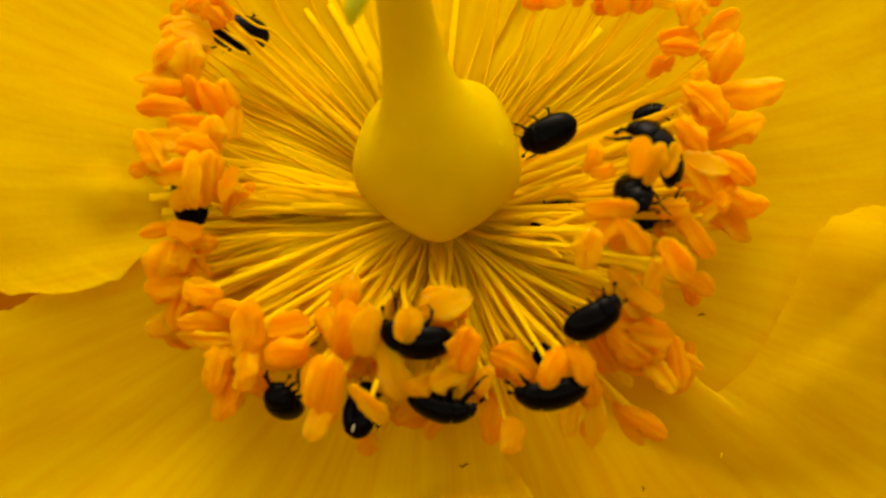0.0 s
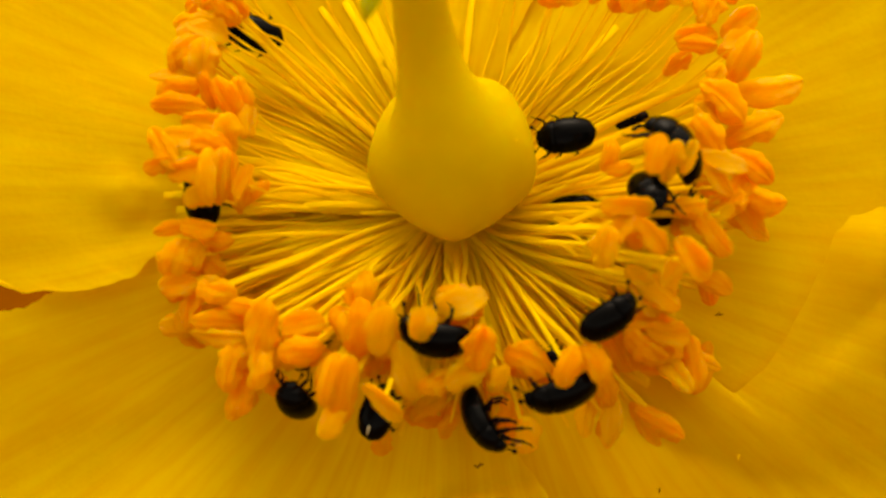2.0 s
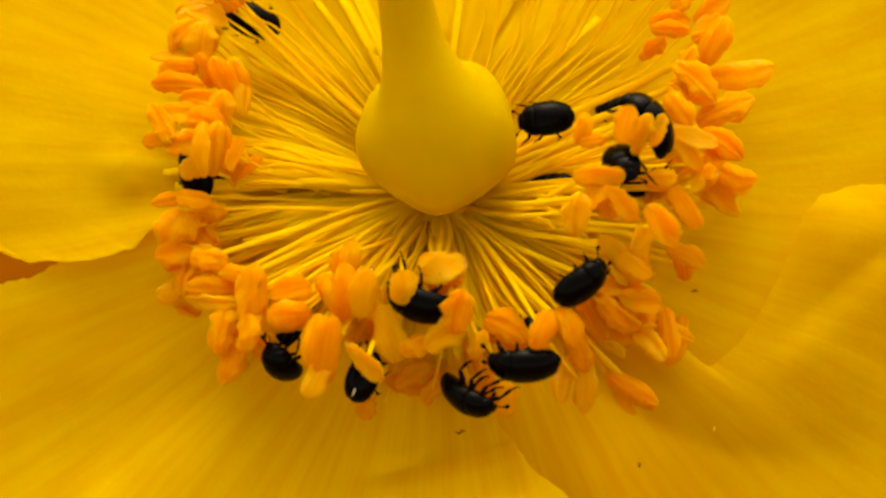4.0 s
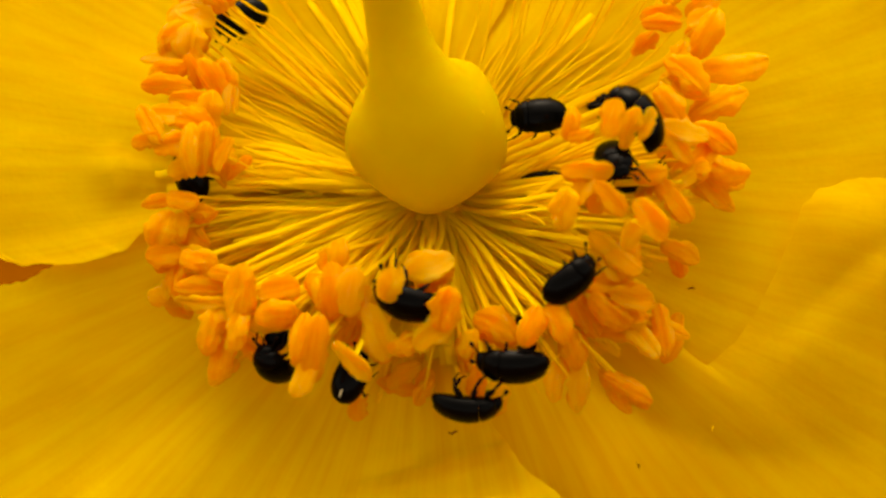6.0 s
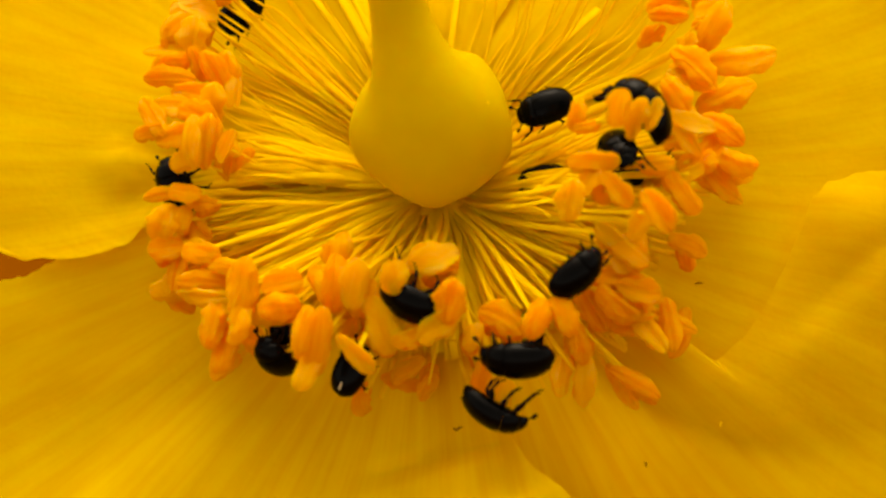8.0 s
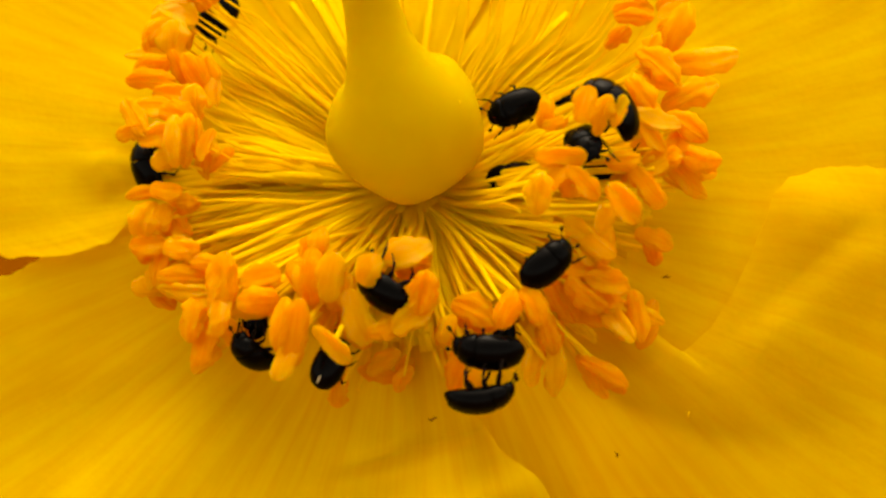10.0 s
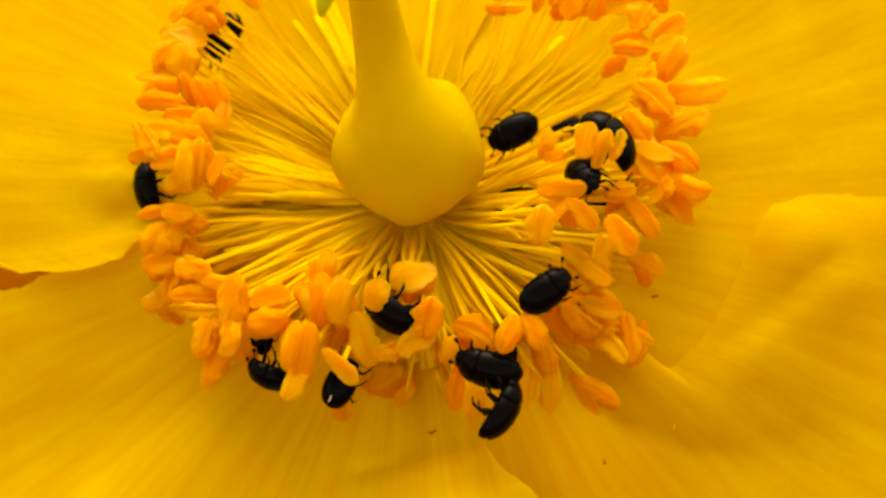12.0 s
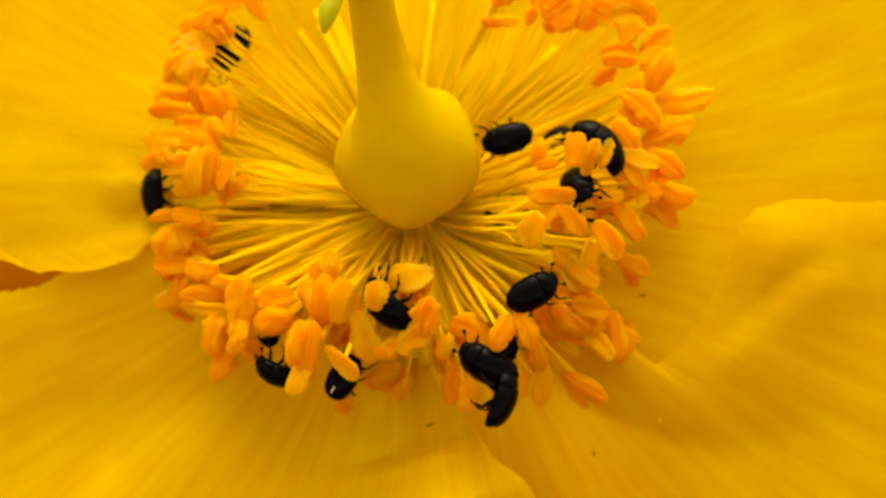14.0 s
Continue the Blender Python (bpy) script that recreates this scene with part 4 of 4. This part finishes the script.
BEETLES["grazing_low"] = (2.8, "large shiny black pollen beetle feeding below two orange anthers", [
    (0.0, 3.72, -7.39, -0.57, -105, 9, -175),
    (0.5, 3.54, -7.41, -0.58, -102, 13, -169),
    (1.0, 3.63, -7.48, -0.61, -100, 14, -168),
    (1.5, 3.66, -7.49, -0.62, -99, 15, -167),
    (2.0, 3.53, -7.45, -0.60, -98, 14, -168),
    (2.5, 3.40, -7.59, -0.68, -98, 9, -174),
    (3.0, 3.26, -7.60, -0.69, -99, 3, 180),
    (5.5, 2.90, -7.80, -0.80, -99, -0, 180),
    (6.0, 2.99, -7.76, -0.78, -99, -2, 179),
    (6.5, 3.06, -7.85, -0.83, -100, -2, 179),
    (7.0, 3.07, -7.77, -0.78, -98, -0, -179),
    (7.5, 3.07, -7.82, -0.81, -97, -1, -179),
    (8.0, 2.96, -7.80, -0.80, -94, -2, -180),
    (8.5, 2.90, -7.87, -0.84, -93, -4, 179),
    (11.0, 2.95, -7.85, -0.83, -89, -6, 177),
    (11.5, 2.92, -7.90, -0.86, -83, -7, 174),
    (12.0, 2.90, -7.68, -0.73, -79, -10, 168),
    (12.5, 2.92, -7.56, -0.66, -79, -11, 165),
    (13.0, 3.05, -7.68, -0.73, -79, -14, 161),
    (13.5, 3.05, -7.60, -0.68, -77, -17, 159),
    (14.0, 3.12, -7.64, -0.71, -76, -18, 157),
])
BEETLES["wanderer"] = (2.75, "black pollen beetle turning on its side over the petal", [
    (0.0, 0.03, -7.29, -1.54, 123, 8, -11),
    (0.5, 0.16, -7.62, -1.73, 119, 18, -27),
    (1.0, 0.88, -7.72, -1.79, 106, 31, -59),
    (1.5, 0.98, -7.87, -1.88, 103, 32, -66),
    (2.0, 0.87, -7.85, -1.87, 105, 17, -61),
    (2.5, 0.82, -7.84, -1.86, 107, -4, -63),
    (3.0, 0.86, -7.94, -1.92, 113, -19, -62),
    (5.5, 1.50, -8.45, -2.21, 127, 7, -6),
    (6.0, 1.59, -8.50, -2.24, 127, 4, -0),
    (6.5, 1.84, -8.53, -2.26, 128, 3, 0),
    (7.0, 1.76, -8.65, -2.33, 127, 7, -4),
    (7.5, 2.00, -8.83, -2.43, 127, 7, -5),
    (8.0, 2.33, -8.90, -2.47, 124, 19, -21),
    (8.5, 2.51, -9.04, -2.56, 123, 22, -25),
    (11.0, 3.30, -9.03, -1.74, 113, -26, 34),
    (11.5, 3.53, -9.01, -1.73, 107, -29, 43),
    (12.0, 3.69, -8.88, -1.65, 100, -34, 55),
    (12.5, 3.67, -8.88, -1.66, 99, -35, 59),
    (13.0, 3.68, -8.90, -1.67, 98, -37, 64),
    (13.5, 3.71, -8.78, -1.60, 97, -37, 68),
    (14.0, 3.93, -8.58, -1.48, 95, -37, 72),
])
BEETLES["behind_front_anthers"] = (2.85, "black pollen beetle clasping the foremost orange anthers", [
    (0.0, -1.2, -5.97, 0.72, -96, -2, 167),
    (0.5, -1.12, -6.01, 0.69, -96, -3, 167),
    (1.0, -1.05, -5.91, 0.76, -96, -6, 168),
    (1.5, -1.03, -5.91, 0.75, -96, -8, 168),
    (2.5, -1.02, -5.96, 0.72, -96, -12, 167),
    (3.0, -0.88, -5.96, 0.72, -97, -16, 165),
    (5.5, -0.89, -5.94, 0.74, -99, -18, 167),
    (6.5, -0.97, -5.97, 0.72, -99, -20, 168),
    (7.5, -0.88, -6.02, 0.69, -99, -21, 166),
    (8.0, -0.91, -6.17, 0.60, -97, -26, 160),
    (8.5, -0.89, -6.14, 0.62, -96, -29, 157),
    (11.0, -0.92, -6.04, 0.68, -95, -32, 154),
    (12.5, -0.96, -5.94, 0.73, -91, -29, 148),
    (14.0, -1.04, -5.79, 0.82, -88, -32, 145),
])
BEETLES["below_slanted_anther"] = (2.2, "black pollen beetle with a pale streak under a slanted anther", [
    (0.0, -3.00, -7.11, -1.79, 5, -41, 70),
    (1.5, -2.92, -7.17, -1.82, 7, -40, 66),
    (2.5, -2.90, -7.22, -1.85, 9, -41, 63),
    (3.0, -2.87, -7.16, -1.82, 13, -42, 60),
    (5.5, -2.78, -7.30, -1.90, 16, -42, 59),
    (6.5, -3.04, -7.19, -1.83, 20, -41, 56),
    (7.5, -3.01, -7.16, -1.82, 19, -42, 56),
    (8.5, -3.04, -7.27, -1.88, 21, -41, 54),
    (11.0, -2.84, -7.31, -1.90, 24, -41, 50),
    (12.5, -2.74, -7.38, -1.94, 17, -40, 53),
    (14.0, -2.71, -7.29, -1.89, 20, -37, 49),
])
BEETLES["curled_low"] = (2.35, "curled black pollen beetle with raised legs under the anthers", [
    (0.0, -5.88, -7.03, -1.63, -136, -75, -141),
    (0.5, -5.94, -7.04, -1.63, -137, -76, -139),
    (1.5, -5.93, -7.03, -1.62, -138, -75, -139),
    (2.5, -5.92, -7.06, -1.64, -129, -74, -148),
    (3.0, -6.03, -6.96, -1.59, -131, -72, -149),
    (5.5, -5.97, -7.05, -1.64, -131, -71, -148),
    (6.5, -5.91, -7.03, -1.63, -132, -72, -148),
    (7.5, -6.00, -6.97, -1.59, -128, -70, -153),
    (8.5, -5.93, -7.02, -1.62, -122, -68, -161),
    (11.0, -6.12, -7.15, -1.70, -107, -48, 180),
    (11.5, -5.80, -7.22, -1.73, -103, -38, 175),
    (12.0, -5.64, -7.26, -1.76, -105, -27, 177),
    (12.5, -5.64, -7.34, -1.81, -105, -23, 177),
    (13.0, -5.59, -7.28, -1.77, -105, -25, 176),
    (14.0, -5.60, -7.32, -1.79, -104, -27, 174),
])
BEETLES["left_climber"] = (2.45, "black pollen beetle climbing out onto the pale petal", [
    (0.0, -9.57, -0.44, 2.53, -24, -46, 97),
    (0.5, -9.60, -0.45, 2.52, -23, -46, 97),
    (1.5, -9.63, -0.48, 2.50, -24, -46, 97),
    (3.0, -9.72, -0.43, 2.53, -23, -49, 98),
    (5.5, -9.79, -0.42, 2.54, -28, -51, 105),
    (6.5, -9.38, -0.76, 2.34, -26, -52, 105),
    (7.0, -9.76, -1.30, 2.03, -33, -51, 113),
    (7.5, -10.07, -1.25, 2.06, -39, -51, 121),
    (8.0, -10.26, -1.19, 2.09, -41, -52, 124),
    (8.5, -10.36, -0.93, 2.24, -43, -53, 121),
    (11.0, -11.05, -0.07, 2.16, -69, -55, 112),
    (11.5, -11.03, -0.07, 2.16, -66, -52, 108),
    (12.0, -11.22, -0.16, 2.11, -61, -50, 101),
    (12.5, -11.22, -0.37, 1.99, -61, -49, 98),
    (13.0, -11.35, -0.38, 1.98, -59, -50, 97),
    (13.5, -11.47, -0.32, 2.02, -57, -49, 95),
    (14.0, -11.41, -0.27, 2.04, -56, -48, 93),
])
BEETLES["behind_stripes"] = (2.4, "black pollen beetle behind a row of yellow filaments", [
    (0.0, -8.07, 5.35, 5.64, -52, -12, -178),
    (0.5, -7.97, 5.32, 5.62, -52, -12, -178),
    (1.0, -7.96, 5.29, 5.60, -52, -13, -179),
    (1.5, -8.02, 5.26, 5.59, -52, -15, 180),
    (2.5, -8.11, 5.26, 5.59, -51, -21, 175),
    (3.0, -7.91, 5.22, 5.56, -51, -26, 173),
    (5.5, -8.13, 5.40, 5.67, -57, -3, -168),
    (6.5, -8.11, 5.29, 5.60, -56, 22, -150),
    (7.5, -8.22, 5.23, 5.57, -53, 30, -144),
    (8.5, -8.28, 5.39, 5.66, -53, 31, -143),
    (11.0, -8.43, 5.24, 5.58, -54, 33, -142),
    (11.5, -8.42, 5.33, 5.63, -50, 33, -141),
    (12.0, -8.50, 5.34, 5.63, -48, 33, -140),
    (12.5, -8.43, 5.30, 5.61, -47, 34, -140),
    (13.5, -8.43, 5.37, 5.65, -48, 33, -140),
    (14.0, -8.44, 5.26, 5.59, -47, 32, -140),
])
BEETLES["above_curled"] = (1.8, "black pollen beetle hidden behind an anther with legs showing", [
    (0.0, -5.38, -4.66, -0.84, 7, -30, 55),
    (7.5, -5.84, -5.45, -1.29, 0, -41, 77),
    (8.5, -5.79, -5.32, -1.21, -6, -44, 87),
    (11.0, -6.29, -5.43, -1.28, -12, -47, 97),
    (12.5, -6.18, -5.29, -1.20, -16, -43, 98),
    (14.0, -6.14, -5.20, -1.15, -15, -42, 97),
])
BEETLES["wedged_low"] = (1.6, "black pollen beetle wedged between two orange anthers", [
    (0.0, 3.81, -5.02, -1.74, -39, -33, 114),
    (3.0, 3.47, -5.14, -1.81, -35, -38, 110),
    (7.5, 3.55, -5.18, -1.83, -29, -43, 104),
    (11.0, 3.64, -5.45, -1.98, -28, -45, 104),
    (14.0, 4.08, -5.35, -1.93, -30, -40, 104),
])



STRETCHED = ("curled_low", "wanderer", "above_curled")
RESTLESS = STRETCHED + ("behind_front_anthers", "grazing_low", "left_climber", "by_pistil", "on_right_anthers")


def motions():
    for name, (size, label, rows) in BEETLES.items():
        meshes, radius = BEETLE, 3.2
        if name in ("curled_low", "behind_front_anthers", "behind_twin_anthers"):
            meshes, radius = BEETLE_CURLED, 1.5
        elif name == "wanderer":
            meshes, radius = BEETLE_BENT, 2.2
        stance = "stretched" if name in STRETCHED else "tucked" if name == "grazing_low" else "half" if name == "behind_front_anthers" else "splayed" if name == "left_climber" else "folded"
        stances = ("splayed", "tucked") if name == "on_right_anthers" else (stance, stance)
        root = beetle(size, label, meshes, radius, stances, name in RESTLESS)
        if name == "below_slanted_anther":
            # a short thin pale tube laid along the wing cases
            bm = bmesh.new()
            k = size / 2.1 * MM
            tube(bm, [Vector(p) * k for p in ((-0.58, 0.03, 0.43), (-0.72, 0.03, 0.40), (-0.88, 0.03, 0.335))], [r * k for r in (0.02, 0.035, 0.02)], 7)
            part("pale_streak", mesh_of("pale_streak", bm, PALE), root, label="pale streak on the wing cases")
        walk(root, [(t, pose(x * MM, y * MM, z * MM, rx, ry, rz)) for t, x, y, z, rx, ry, rz in rows])


motions()
